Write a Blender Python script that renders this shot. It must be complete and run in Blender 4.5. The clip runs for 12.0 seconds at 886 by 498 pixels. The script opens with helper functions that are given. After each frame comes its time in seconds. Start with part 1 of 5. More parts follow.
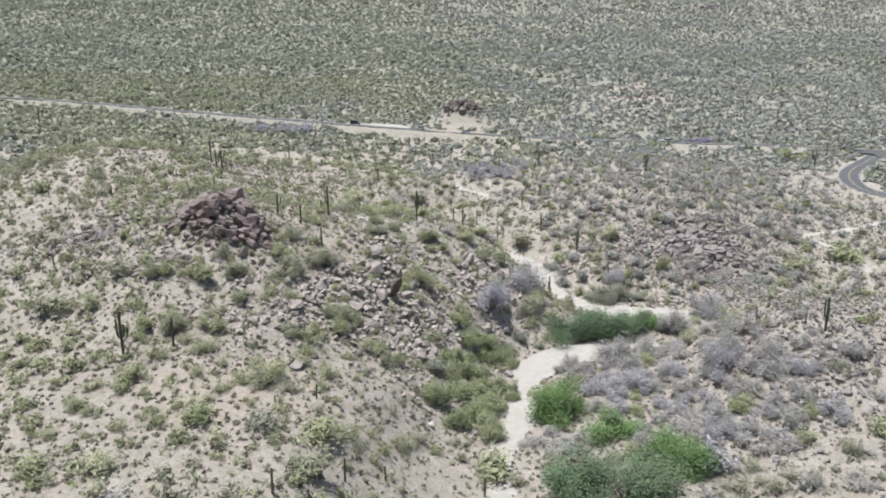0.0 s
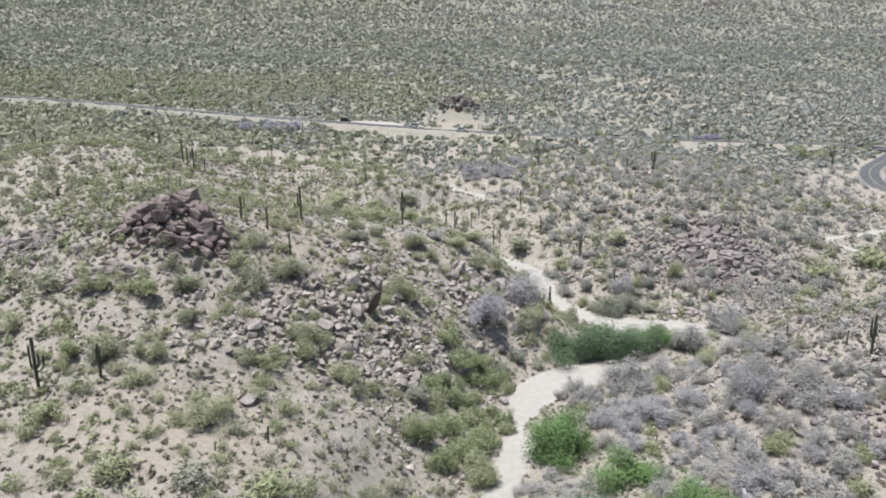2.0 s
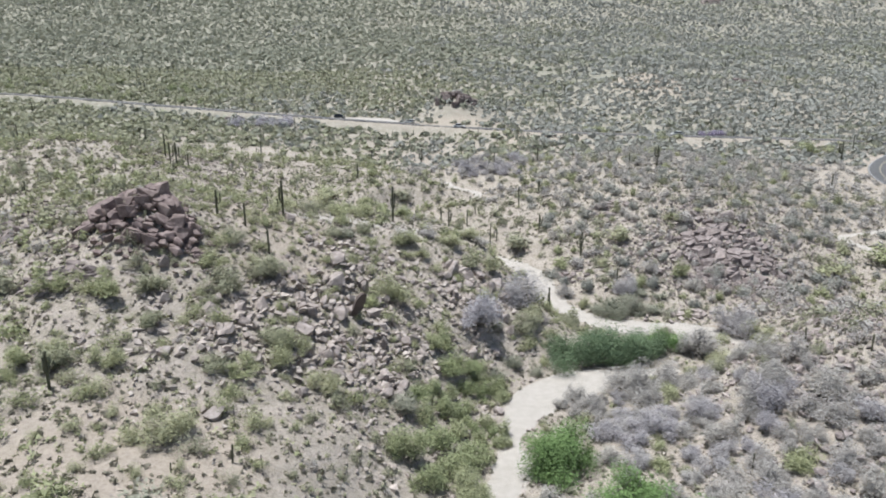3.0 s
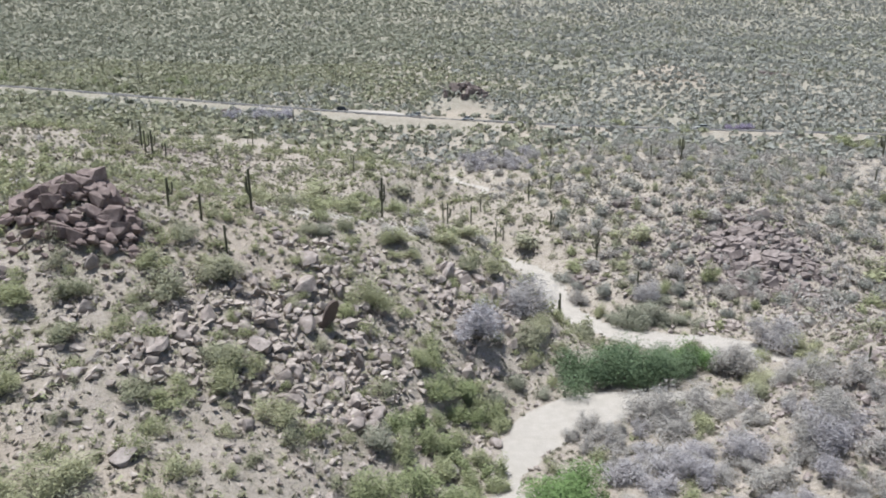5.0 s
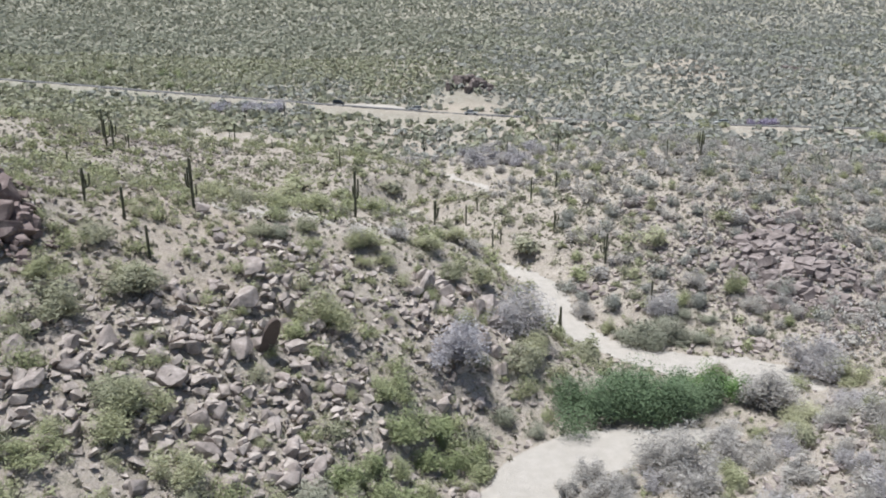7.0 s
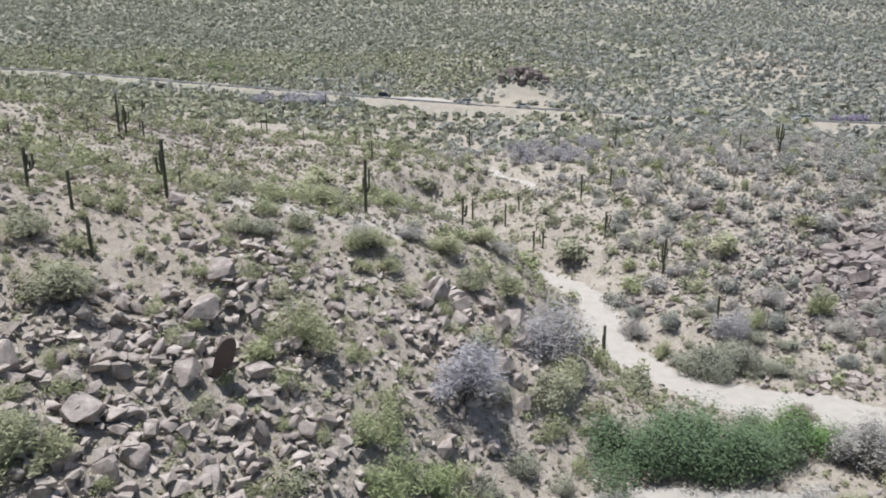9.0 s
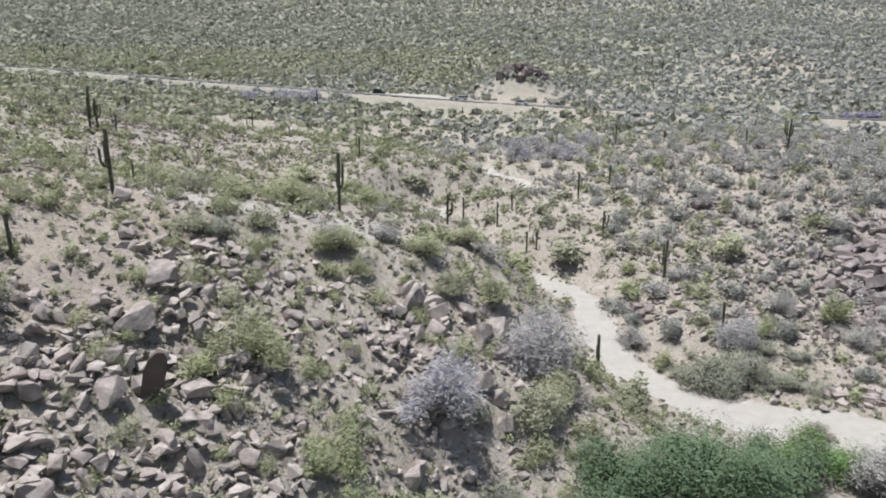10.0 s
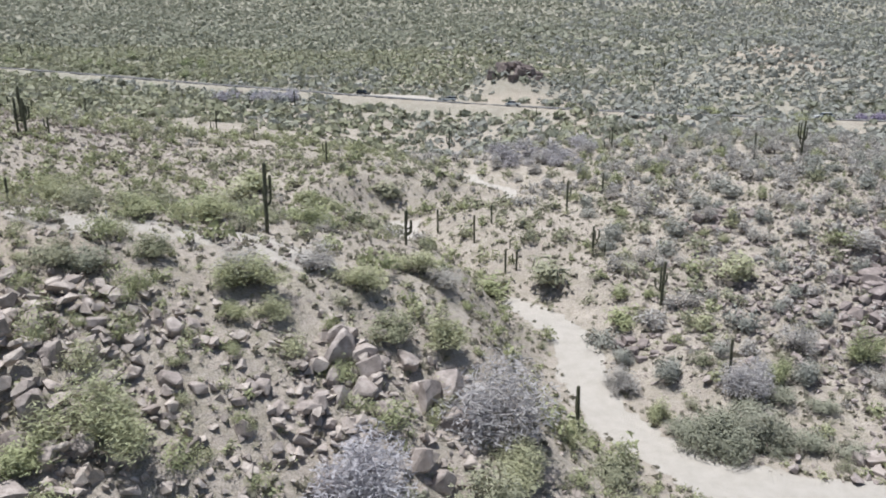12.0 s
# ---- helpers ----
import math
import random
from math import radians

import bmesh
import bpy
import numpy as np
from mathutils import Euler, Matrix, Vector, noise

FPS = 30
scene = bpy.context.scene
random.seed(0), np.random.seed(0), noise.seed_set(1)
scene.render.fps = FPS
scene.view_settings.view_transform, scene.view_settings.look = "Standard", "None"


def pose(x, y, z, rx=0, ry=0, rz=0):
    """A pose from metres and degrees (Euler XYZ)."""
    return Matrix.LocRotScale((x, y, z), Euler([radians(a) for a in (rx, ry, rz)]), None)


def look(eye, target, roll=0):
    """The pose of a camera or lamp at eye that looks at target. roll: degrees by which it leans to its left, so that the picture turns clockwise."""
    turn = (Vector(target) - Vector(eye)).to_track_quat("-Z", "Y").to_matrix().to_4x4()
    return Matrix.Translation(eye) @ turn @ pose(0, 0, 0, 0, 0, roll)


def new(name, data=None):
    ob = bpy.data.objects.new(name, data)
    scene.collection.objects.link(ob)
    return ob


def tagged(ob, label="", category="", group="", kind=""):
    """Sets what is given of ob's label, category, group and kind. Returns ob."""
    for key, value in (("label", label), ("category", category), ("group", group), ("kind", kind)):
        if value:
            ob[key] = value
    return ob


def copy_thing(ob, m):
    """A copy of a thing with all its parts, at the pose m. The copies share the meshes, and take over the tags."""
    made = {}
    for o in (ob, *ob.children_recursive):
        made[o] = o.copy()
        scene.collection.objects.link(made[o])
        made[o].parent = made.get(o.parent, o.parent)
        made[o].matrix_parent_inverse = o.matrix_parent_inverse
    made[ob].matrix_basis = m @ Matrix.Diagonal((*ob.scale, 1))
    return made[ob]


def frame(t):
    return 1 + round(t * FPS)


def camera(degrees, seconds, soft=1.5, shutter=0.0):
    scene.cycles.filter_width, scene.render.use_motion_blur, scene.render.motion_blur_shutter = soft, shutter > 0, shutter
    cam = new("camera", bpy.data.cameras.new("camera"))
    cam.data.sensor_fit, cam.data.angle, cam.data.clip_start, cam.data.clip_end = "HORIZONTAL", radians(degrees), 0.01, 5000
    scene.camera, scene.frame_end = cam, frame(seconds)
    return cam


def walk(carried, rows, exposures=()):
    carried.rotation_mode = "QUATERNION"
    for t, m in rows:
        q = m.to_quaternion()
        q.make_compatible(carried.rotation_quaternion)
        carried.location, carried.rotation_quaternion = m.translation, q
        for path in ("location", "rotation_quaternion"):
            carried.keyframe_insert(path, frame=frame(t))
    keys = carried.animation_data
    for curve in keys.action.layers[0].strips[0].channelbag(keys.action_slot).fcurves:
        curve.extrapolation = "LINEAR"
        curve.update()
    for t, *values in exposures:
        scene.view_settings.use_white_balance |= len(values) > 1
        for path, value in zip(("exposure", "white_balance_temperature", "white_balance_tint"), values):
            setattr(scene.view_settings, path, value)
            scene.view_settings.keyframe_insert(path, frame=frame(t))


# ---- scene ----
cam = camera(64.1, 12.0, soft=1.9)
METRES, EYE, TILT, LEAN, TURN = 100.0, 55.0, -14.5, 0.0, 0.0
ROWS = [
    (0.0, 0.0, 0.0, 0.0, -0.0, 0.0, -0.0),
    (0.5, 0.0061, 0.0399, 0.0037, 0.03, 0.02, 0.02),
    (1.0, 0.0124, 0.0797, 0.0077, 0.04, 0.03, 0.08),
    (1.5, 0.019, 0.1201, 0.0118, 0.07, 0.04, 0.11),
    (2.0, 0.0257, 0.1611, 0.0129, 0.09, 0.06, 0.15),
    (2.5, 0.0327, 0.2026, 0.0109, 0.09, 0.09, 0.19),
    (3.0, 0.0403, 0.2442, 0.009, 0.11, 0.11, 0.22),
    (5.0, 0.0759, 0.4144, 0.0079, 1.45, 0.17, -0.09),
    (5.5, 0.0873, 0.4604, 0.01, 1.89, 0.19, -0.21),
    (6.0, 0.0974, 0.5007, 0.0125, 1.94, 0.19, -0.25),
    (6.5, 0.1075, 0.5415, 0.0139, 1.95, 0.2, -0.26),
    (8.5, 0.1485, 0.7058, 0.0189, 6.73, 0.24, -1.64),
    (9.0, 0.1586, 0.7448, 0.0196, 7.45, 0.22, -1.81),
    (9.5, 0.1678, 0.7843, 0.0193, 7.74, 0.23, -1.88),
    (10.0, 0.1768, 0.823, 0.0209, 7.77, 0.32, -1.9),
    (10.5, 0.1854, 0.8598, 0.0284, 7.79, 0.31, -1.92),
    (11.0, 0.1935, 0.897, 0.0362, 7.8, 0.37, -1.86),
    (11.5, 0.2024, 0.9365, 0.0437, 7.8, 0.43, -1.84),
    (12.0, 0.2104, 0.9732, 0.0505, 8.11, 0.47, -1.88),
]

walk(cam, [(t, pose(0, 0, EYE, TILT, LEAN, TURN) @ pose(METRES * x, METRES * y, METRES * z, 90 + pitch, roll, yaw)) for t, x, y, z, yaw, pitch, roll in ROWS],
     [(0.0, 0.20, 6200, 8.5), (12.0, 0.18, 6250, 9.5)])

# ---- sky and sun ----
SUN_AZ, SUN_EL = radians(-84.0), radians(78.0)
world = bpy.data.worlds.new("desert_sky")
scene.world = world
world.use_nodes = True
wn = world.node_tree.nodes
sky = wn.new("ShaderNodeTexSky")
sky.sky_type = "NISHITA"
sky.sun_disc = False
sky.sun_elevation, sky.sun_rotation = SUN_EL, SUN_AZ
sky.dust_density = 2.0
sky.air_density = 1.0
world.node_tree.links.new(sky.outputs["Color"], wn["Background"].inputs["Color"])
wn["Background"].inputs["Strength"].default_value = 0.09
sun_from = Vector((math.sin(SUN_AZ) * math.cos(SUN_EL), math.cos(SUN_AZ) * math.cos(SUN_EL), math.sin(SUN_EL)))
sun = new("sun", bpy.data.lights.new("sun", "SUN"))
sun.data.energy, sun.data.angle, sun.data.color = 5.0, radians(0.53), (1.0, 0.985, 0.96)
sun.matrix_world = look((0, 0, 0), -sun_from)

# ---- materials ----
class Nodes:
    """A few short cuts for building a node material."""

    def __init__(self, name):
        self.mat = bpy.data.materials.new(name)
        self.mat.use_nodes = True
        self.tree = self.mat.node_tree
        self.bsdf = self.tree.nodes["Principled BSDF"]
        self.bsdf.inputs["Specular IOR Level"].default_value = 0.2

    def add(self, kind, **values):
        n = self.tree.nodes.new(kind)
        for key, value in values.items():
            n.inputs[key].default_value = value
        return n

    def link(self, a, b):
        self.tree.links.new(a, b)

    def coords(self):
        return self.add("ShaderNodeTexCoord").outputs["Object"]

    def noise(self, scale, detail=4.0, rough=0.6, vector=None):
        n = self.add("ShaderNodeTexNoise", Scale=scale, Detail=detail, Roughness=rough)
        self.link(vector or self.geo(), n.inputs["Vector"])
        return n.outputs["Fac"]

    def geo(self):
        return self.add("ShaderNodeNewGeometry").outputs["Position"]

    def ramp(self, fac, *stops):
        n = self.tree.nodes.new("ShaderNodeValToRGB")
        els = n.color_ramp.elements
        while len(els) < len(stops):
            els.new(0.5)
        for e, (p, c) in zip(els, stops):
            e.position = p
            e.color = (*c, 1) if isinstance(c, tuple) else (c, c, c, 1)
        self.link(fac, n.inputs["Fac"])
        return n.outputs["Color"]

    def mix(self, fac, a, b, blend="MIX"):
        n = self.tree.nodes.new("ShaderNodeMix")
        n.data_type, n.blend_type = "RGBA", blend
        for socket, v in ((n.inputs[0], fac), (n.inputs[6], a), (n.inputs[7], b)):
            if isinstance(v, (int, float)):
                socket.default_value = v
            elif isinstance(v, tuple):
                socket.default_value = (*v, 1)
            else:
                self.link(v, socket)
        return n.outputs[2]

    def math(self, op, a, b=0.0):
        n = self.tree.nodes.new("ShaderNodeMath")
        n.operation = op
        for socket, v in zip(n.inputs, (a, b)):
            if isinstance(v, (int, float)):
                socket.default_value = v
            else:
                self.link(v, socket)
        return n.outputs[0]

    def attr(self, name):
        n = self.add("ShaderNodeAttribute")
        n.attribute_name = name
        return n.outputs["Fac"]

    def bump(self, height, strength=0.4, distance=0.05):
        n = self.add("ShaderNodeBump", Strength=strength, Distance=distance)
        self.link(height, n.inputs["Height"])
        self.link(n.outputs["Normal"], self.bsdf.inputs["Normal"])

    def done(self, colour, rough=0.9):
        s = self.bsdf.inputs["Base Color"]
        if isinstance(colour, tuple):
            s.default_value = (*colour, 1)
        else:
            self.link(colour, s)
        self.bsdf.inputs["Roughness"].default_value = rough
        return self.mat


def ground_material():
    m = Nodes("desert_soil")
    big = m.noise(0.035, 4)
    mid = m.noise(0.35, 5, 0.65)
    fine = m.noise(2.3, 5, 0.7)
    grit = m.noise(9.0, 3, 0.7)
    soil = m.ramp(mid, (0.3, (0.31, 0.268, 0.222)), (0.5, (0.45, 0.398, 0.34)), (0.68, (0.56, 0.496, 0.43)))
    soil = m.mix(m.ramp(big, (0.42, 0.0), (0.62, 1.0)), soil, m.mix(0.5, soil, (0.43, 0.37, 0.32)))
    rocky = m.attr("rocky")
    # gravel, its darkest spots painted in as shadows of small stones and litter
    gravel_and_shade = m.ramp(grit, (0.34, (0.085, 0.077, 0.07)), (0.48, (0.25, 0.225, 0.20)), (0.60, (0.46, 0.42, 0.385)))
    soil = m.mix(m.math("MULTIPLY", rocky, 0.45), soil, m.ramp(grit, (0.36, (0.20, 0.172, 0.146)), (0.48, (0.41, 0.36, 0.31)), (0.62, (0.56, 0.498, 0.44))))
    c = m.mix(m.math("MULTIPLY", m.ramp(fine, (0.44, 1.0), (0.52, 0.0)), 0.5), soil, gravel_and_shade)
    # dry grass and leaf litter in patches
    litter = m.ramp(m.noise(0.7, 6, 0.75), (0.44, 0.0), (0.60, 1.0))
    c = m.mix(m.math("MULTIPLY", litter, 0.5), c, m.ramp(grit, (0.35, (0.13, 0.12, 0.085)), (0.65, (0.30, 0.28, 0.20))))
    c = m.mix(m.math("MULTIPLY", m.attr("red"), 0.8), c, m.ramp(fine, (0.3, (0.34, 0.28, 0.228)), (0.7, (0.50, 0.43, 0.355))))
    sand = m.ramp(m.noise(0.8, 5, 0.6), (0.3, (0.43, 0.395, 0.35)), (0.7, (0.50, 0.465, 0.42)))
    sand = m.mix(m.ramp(grit, (0.3, 0.35), (0.45, 0.0)), sand, (0.4, 0.35, 0.3))
    # low dry growth that hides most of the soil on the distant slopes
    low = m.ramp(m.noise(0.45, 5, 0.7), (0.35, (0.15, 0.148, 0.112)), (0.5, (0.26, 0.255, 0.20)), (0.68, (0.36, 0.345, 0.285)))
    c = m.mix(m.attr("grown"), c, low)
    edge = m.math("ADD", m.attr("sand"), m.math("MULTIPLY", m.math("SUBTRACT", m.noise(0.6, 4), 0.5), 0.7))
    c = m.mix(m.ramp(edge, (0.45, 0.0), (0.6, 1.0)), c, sand)
    m.bump(m.math("ADD", m.math("MULTIPLY", fine, 0.7), m.math("MULTIPLY", grit, 0.4)), 1.0, 0.35)
    return m.done(c, 0.95)


def leaf_material(name, dark, light, dry, own=False, through_light=0.25):
    """Foliage; its tone varies from plant to plant and from spray to spray."""
    m = Nodes(name)
    tone = m.add("ShaderNodeObjectInfo").outputs["Random"] if own else m.attr("tone")
    isl = m.add("ShaderNodeNewGeometry").outputs["Random Per Island"]
    c = m.mix(m.ramp(isl, (0.0, 0.25), (1.0, 0.9)), dark, light)
    c = m.mix(m.ramp(tone, (0.35, 0.0), (1.0, 0.8)), c, dry)
    c = m.mix(m.ramp(m.noise(1.3, 3), (0.35, 0.25), (0.6, 0.0)), c, m.mix(0.5, c, dark))
    m.bsdf.inputs["Specular IOR Level"].default_value = 0.15
    if through_light:
        tr = m.add("ShaderNodeBsdfTranslucent")
        m.link(c, tr.inputs["Color"])
        sh = m.add("ShaderNodeMixShader", Fac=through_light)
        m.link(m.bsdf.outputs[0], sh.inputs[1])
        m.link(tr.outputs[0], sh.inputs[2])
        m.link(sh.outputs[0], m.tree.nodes["Material Output"].inputs["Surface"])
    return m.done(c, 0.75)


def rock_material(name, a, b, c3, own=True):
    m = Nodes(name)
    rnd = m.add("ShaderNodeObjectInfo").outputs["Random"] if own else m.attr("tone")
    base = m.ramp(m.noise(1.1, 5, 0.65), (0.3, a), (0.52, b), (0.7, c3))
    base = m.mix(m.math("MULTIPLY", rnd, 0.5), base, m.mix(0.5, base, (0.40, 0.33, 0.29)))
    own_tone = m.math("FRACT", m.math("MULTIPLY", rnd, 7.31))
    base = m.mix(m.ramp(own_tone, (0.0, 0.55), (0.35, 0.25), (0.7, 0.0)), base, m.mix(0.5, base, (0.06, 0.046, 0.04)))
    spots = m.noise(7.0, 4, 0.7)
    base = m.mix(m.ramp(spots, (0.32, 0.6), (0.43, 0.0)), base, (0.12, 0.10, 0.095))
    m.bump(m.math("ADD", spots, m.noise(2.2, 4)), 0.5, 0.12)
    return m.done(base, 0.88)


def bark_material(name, a, b):
    m = Nodes(name)
    m.bump(m.noise(12.0, 3), 0.5, 0.03)
    return m.done(m.ramp(m.noise(4.0, 4), (0.35, a), (0.65, b)), 0.9)


def asphalt_material():
    m = Nodes("worn_asphalt")
    c = m.ramp(m.noise(0.5, 5, 0.7), (0.3, (0.085, 0.085, 0.088)), (0.7, (0.14, 0.138, 0.135)))
    c = m.mix(m.ramp(m.noise(14.0, 2), (0.4, 0.3), (0.6, 0.0)), c, (0.05, 0.05, 0.05))
    return m.done(c, 0.8)


def paint_material(name, colour, rough=0.6, metal=0.0, coat=0.0):
    m = Nodes(name)
    m.bsdf.inputs["Metallic"].default_value = metal
    m.bsdf.inputs["Coat Weight"].default_value = coat
    c = m.mix(m.ramp(m.noise(3.0, 4, 0.7), (0.4, 0.25), (0.6, 0.0)), colour, tuple(v * 0.7 for v in colour))
    return m.done(c, rough)


def cactus_material(name, a, b):
    m = Nodes(name)
    m.bump(m.noise(9.0, 3), 0.3, 0.03)
    c = m.ramp(m.noise(1.6, 4), (0.35, a), (0.65, b))
    up = m.add("ShaderNodeSeparateXYZ")
    m.link(m.coords(), up.inputs[0])
    c = m.mix(m.ramp(m.math("ADD", up.outputs[2], m.math("MULTIPLY", m.noise(3.0), 0.8)), (0.3, 0.75), (1.0, 0.0)), c, (0.16, 0.13, 0.10))
    return m.done(c, 0.7)


MAT_GROUND = ground_material()
LEAF = {  # dark, light, dry
    "creosote": ((0.20, 0.206, 0.136), (0.39, 0.395, 0.27), (0.41, 0.40, 0.30)),
    "palo": ((0.24, 0.258, 0.14), (0.43, 0.448, 0.27), (0.46, 0.45, 0.31)),
    "sage": ((0.19, 0.197, 0.147), (0.37, 0.376, 0.292), (0.38, 0.376, 0.30)),
    "brittle": ((0.23, 0.234, 0.203), (0.40, 0.405, 0.362), (0.41, 0.403, 0.362)),
    "grey": ((0.30, 0.284, 0.265), (0.54, 0.514, 0.482), (0.46, 0.437, 0.395)),
    "lavender": ((0.28, 0.268, 0.295), (0.575, 0.555, 0.605), (0.50, 0.48, 0.49)),
    "mesquite": ((0.085, 0.155, 0.052), (0.205, 0.315, 0.118), (0.22, 0.30, 0.13)),
    "willow": ((0.078, 0.122, 0.066), (0.20, 0.268, 0.155), (0.205, 0.255, 0.155)),
    "hackberry": ((0.18, 0.21, 0.105), (0.375, 0.415, 0.23), (0.39, 0.40, 0.25)),
    "scrub": ((0.15, 0.14, 0.105), (0.31, 0.29, 0.225), (0.34, 0.315, 0.25)),
    "mauve": ((0.27, 0.256, 0.262), (0.535, 0.51, 0.522), (0.47, 0.45, 0.435)),
    "purple": ((0.25, 0.215, 0.30), (0.40, 0.355, 0.46), (0.38, 0.34, 0.42)),
}
MAT_LEAF = {k: leaf_material(k + "_foliage", *v, own=False) for k, v in LEAF.items()}
MAT_LEAF_OWN = {k: leaf_material(k + "_foliage_single", *v, own=True) for k, v in LEAF.items()}
MAT_WOOD = bark_material("grey_twig_bark", (0.10, 0.085, 0.07), (0.22, 0.19, 0.165))
# twig colour kept dark to imitate the shade beneath the crowns
MAT_SHADE_TWIGS = bark_material("shade_dark_inner_twigs", (0.085, 0.073, 0.063), (0.19, 0.165, 0.142))
MAT_ROCK = rock_material("granite_boulder", (0.20, 0.172, 0.156), (0.35, 0.306, 0.282), (0.49, 0.436, 0.402))
MAT_RUBBLE = rock_material("granite_rubble", (0.235, 0.203, 0.18), (0.42, 0.37, 0.332), (0.58, 0.52, 0.47), own=False)
MAT_RED_ROCK = rock_material("reddish_volcanic_rock", (0.105, 0.077, 0.073), (0.205, 0.158, 0.15), (0.33, 0.27, 0.255))
MAT_PINK_RUBBLE = rock_material("mauve_rubble", (0.16, 0.135, 0.128), (0.32, 0.277, 0.262), (0.48, 0.43, 0.405), own=False)
MAT_PINK_ROCK = rock_material("pinkish_granite", (0.135, 0.113, 0.106), (0.25, 0.213, 0.202), (0.39, 0.343, 0.326))
MAT_DARK_ROCK = rock_material("varnished_dark_rock", (0.10, 0.08, 0.075), (0.19, 0.155, 0.145), (0.30, 0.26, 0.24))
# near-black rock: the shade of an overhanging face put into the colour
MAT_SHADED_FACE = rock_material("rock_with_painted_shade", (0.035, 0.026, 0.025), (0.065, 0.048, 0.045), (0.11, 0.086, 0.08))
MAT_CACTUS = cactus_material("saguaro_skin", (0.075, 0.078, 0.052), (0.135, 0.135, 0.09))
MAT_ASPHALT = asphalt_material()
MAT_WHITE_LINE = paint_material("worn_white_road_paint", (0.62, 0.62, 0.6))
MAT_YELLOW_LINE = paint_material("worn_yellow_road_paint", (0.34, 0.31, 0.22))

# ---- landform ----
def lattice(ix, iy, seed):
    h = (ix * 374761393 + iy * 668265263 + seed * 974634777) & 0x7FFFFFFF
    h = ((h ^ (h >> 13)) * 1274126177) & 0x7FFFFFFF
    return ((h ^ (h >> 16)) & 0xFFFF) / 65535.0


def value_noise(x, y, size, seed=0):
    """Smooth noise from 0 to 1 with cells of that size."""
    u, v = np.asarray(x, float) / size, np.asarray(y, float) / size
    iu, iv = np.floor(u).astype(np.int64), np.floor(v).astype(np.int64)
    fu, fv = u - iu, v - iv
    fu, fv = fu * fu * (3 - 2 * fu), fv * fv * (3 - 2 * fv)
    a, b = lattice(iu, iv, seed), lattice(iu + 1, iv, seed)
    c, d = lattice(iu, iv + 1, seed), lattice(iu + 1, iv + 1, seed)
    return (a * (1 - fu) + b * fu) * (1 - fv) + (c * (1 - fu) + d * fu) * fv


def smooth(v, lo, hi):
    t = np.clip((v - lo) / (hi - lo), 0, 1)
    return t * t * (3 - 2 * t)


# hills and hollows: x, y, radius, height
SWELLS = [
    (-50, 144, 22, 7.9), (46, 156, 22, -8.7), (10, 108, 22, -8.5), (22, 216, 22, -3.8),
    (-14, 276, 22, -5.8), (-2, 156, 22, 6.2), (-98, 204, 22, 7.3), (-26, 192, 22, -2.9),
    (94, 180, 22, -5.7), (34, 84, 22, -1.4), (-86, 168, 22, 9.6), (34, 132, 22, -6.1),
    (70, 120, 22, 8.1), (34, 192, 22, -5.5), (22, 264, 22, -3.3), (-38, 120, 22, 8.7),
    (70, 204, 22, 5.8), (118, 216, 32, -4.3), (200, 520, 100, 6.4), (-74, 96, 22, -2.0),
    (-74, 204, 22, 3.1), (94, 156, 22, -7.6), (-26, 60, 22, 4.7), (70, 252, 22, 3.0),
]
WASH = [(-2, -60), (3, 0), (5, 60), (7, 80), (9, 93), (12.5, 104), (13.2, 112), (17, 120), (23, 126.5), (32, 130), (43, 133), (54, 139), (57.2, 145.6), (52, 149.8),
        (44, 150.9), (37, 153.7), (31, 160), (26.4, 168), (25.4, 175), (23.5, 181.5), (18, 187), (9, 195), (-3, 210), (1, 221), (12, 230), (14, 236),
        (6, 243), (7, 256), (14, 270), (22, 290)]
WASH_HALF = [1.5, 1.5, 1.5, 1.6, 1.7, 2.1, 1.5, 3.4, 4.2, 2.6, 0.7, 0.5, 1.2, 3.6, 3.8, 3.4, 2.6, 2.2, 2.3, 2.1, 1.5, 0.2, 2.6, 0.1, 0.8, 1.3, 0.9, 0.1, 0.1, 0.1]
SIDE_WASH = [(111, 176), (111.5, 187), (107, 194), (105, 199), (115, 202), (126, 205), (140, 212)]
ROAD = [(-620, 470), (-420, 410), (-300, 380), (-218, 362.5), (-171, 356), (-125, 344.5), (-91, 337), (-45, 327.5), (-15, 323), (15, 317), (45, 309),
        (68, 306), (105, 306), (140, 305.8), (172, 306.5), (230, 309), (330, 316), (600, 340)]
SIDE_ROAD = [(186, 303), (178, 292), (166, 279), (154, 266), (147, 254), (144.5, 242), (148, 231), (158, 222), (176, 214), (230, 204), (330, 196)]


def curve_points(pts, step=1.5):
    """A smooth line through the points (Catmull-Rom)."""
    p = np.array(pts, float)
    p = np.vstack([2 * p[0] - p[1], p, 2 * p[-1] - p[-2]])
    out = []
    for a, b, c, d in zip(p[:-3], p[1:-2], p[2:-1], p[3:]):
        n = max(2, int(np.linalg.norm(c[:2] - b[:2]) / step))
        for t in np.arange(n) / n:
            out.append(0.5 * (2 * b + (c - a) * t + (2 * a - 5 * b + 4 * c - d) * t * t + (3 * b - a - 3 * c + d) * t ** 3))
    out.append(p[-2])
    return np.array(out)


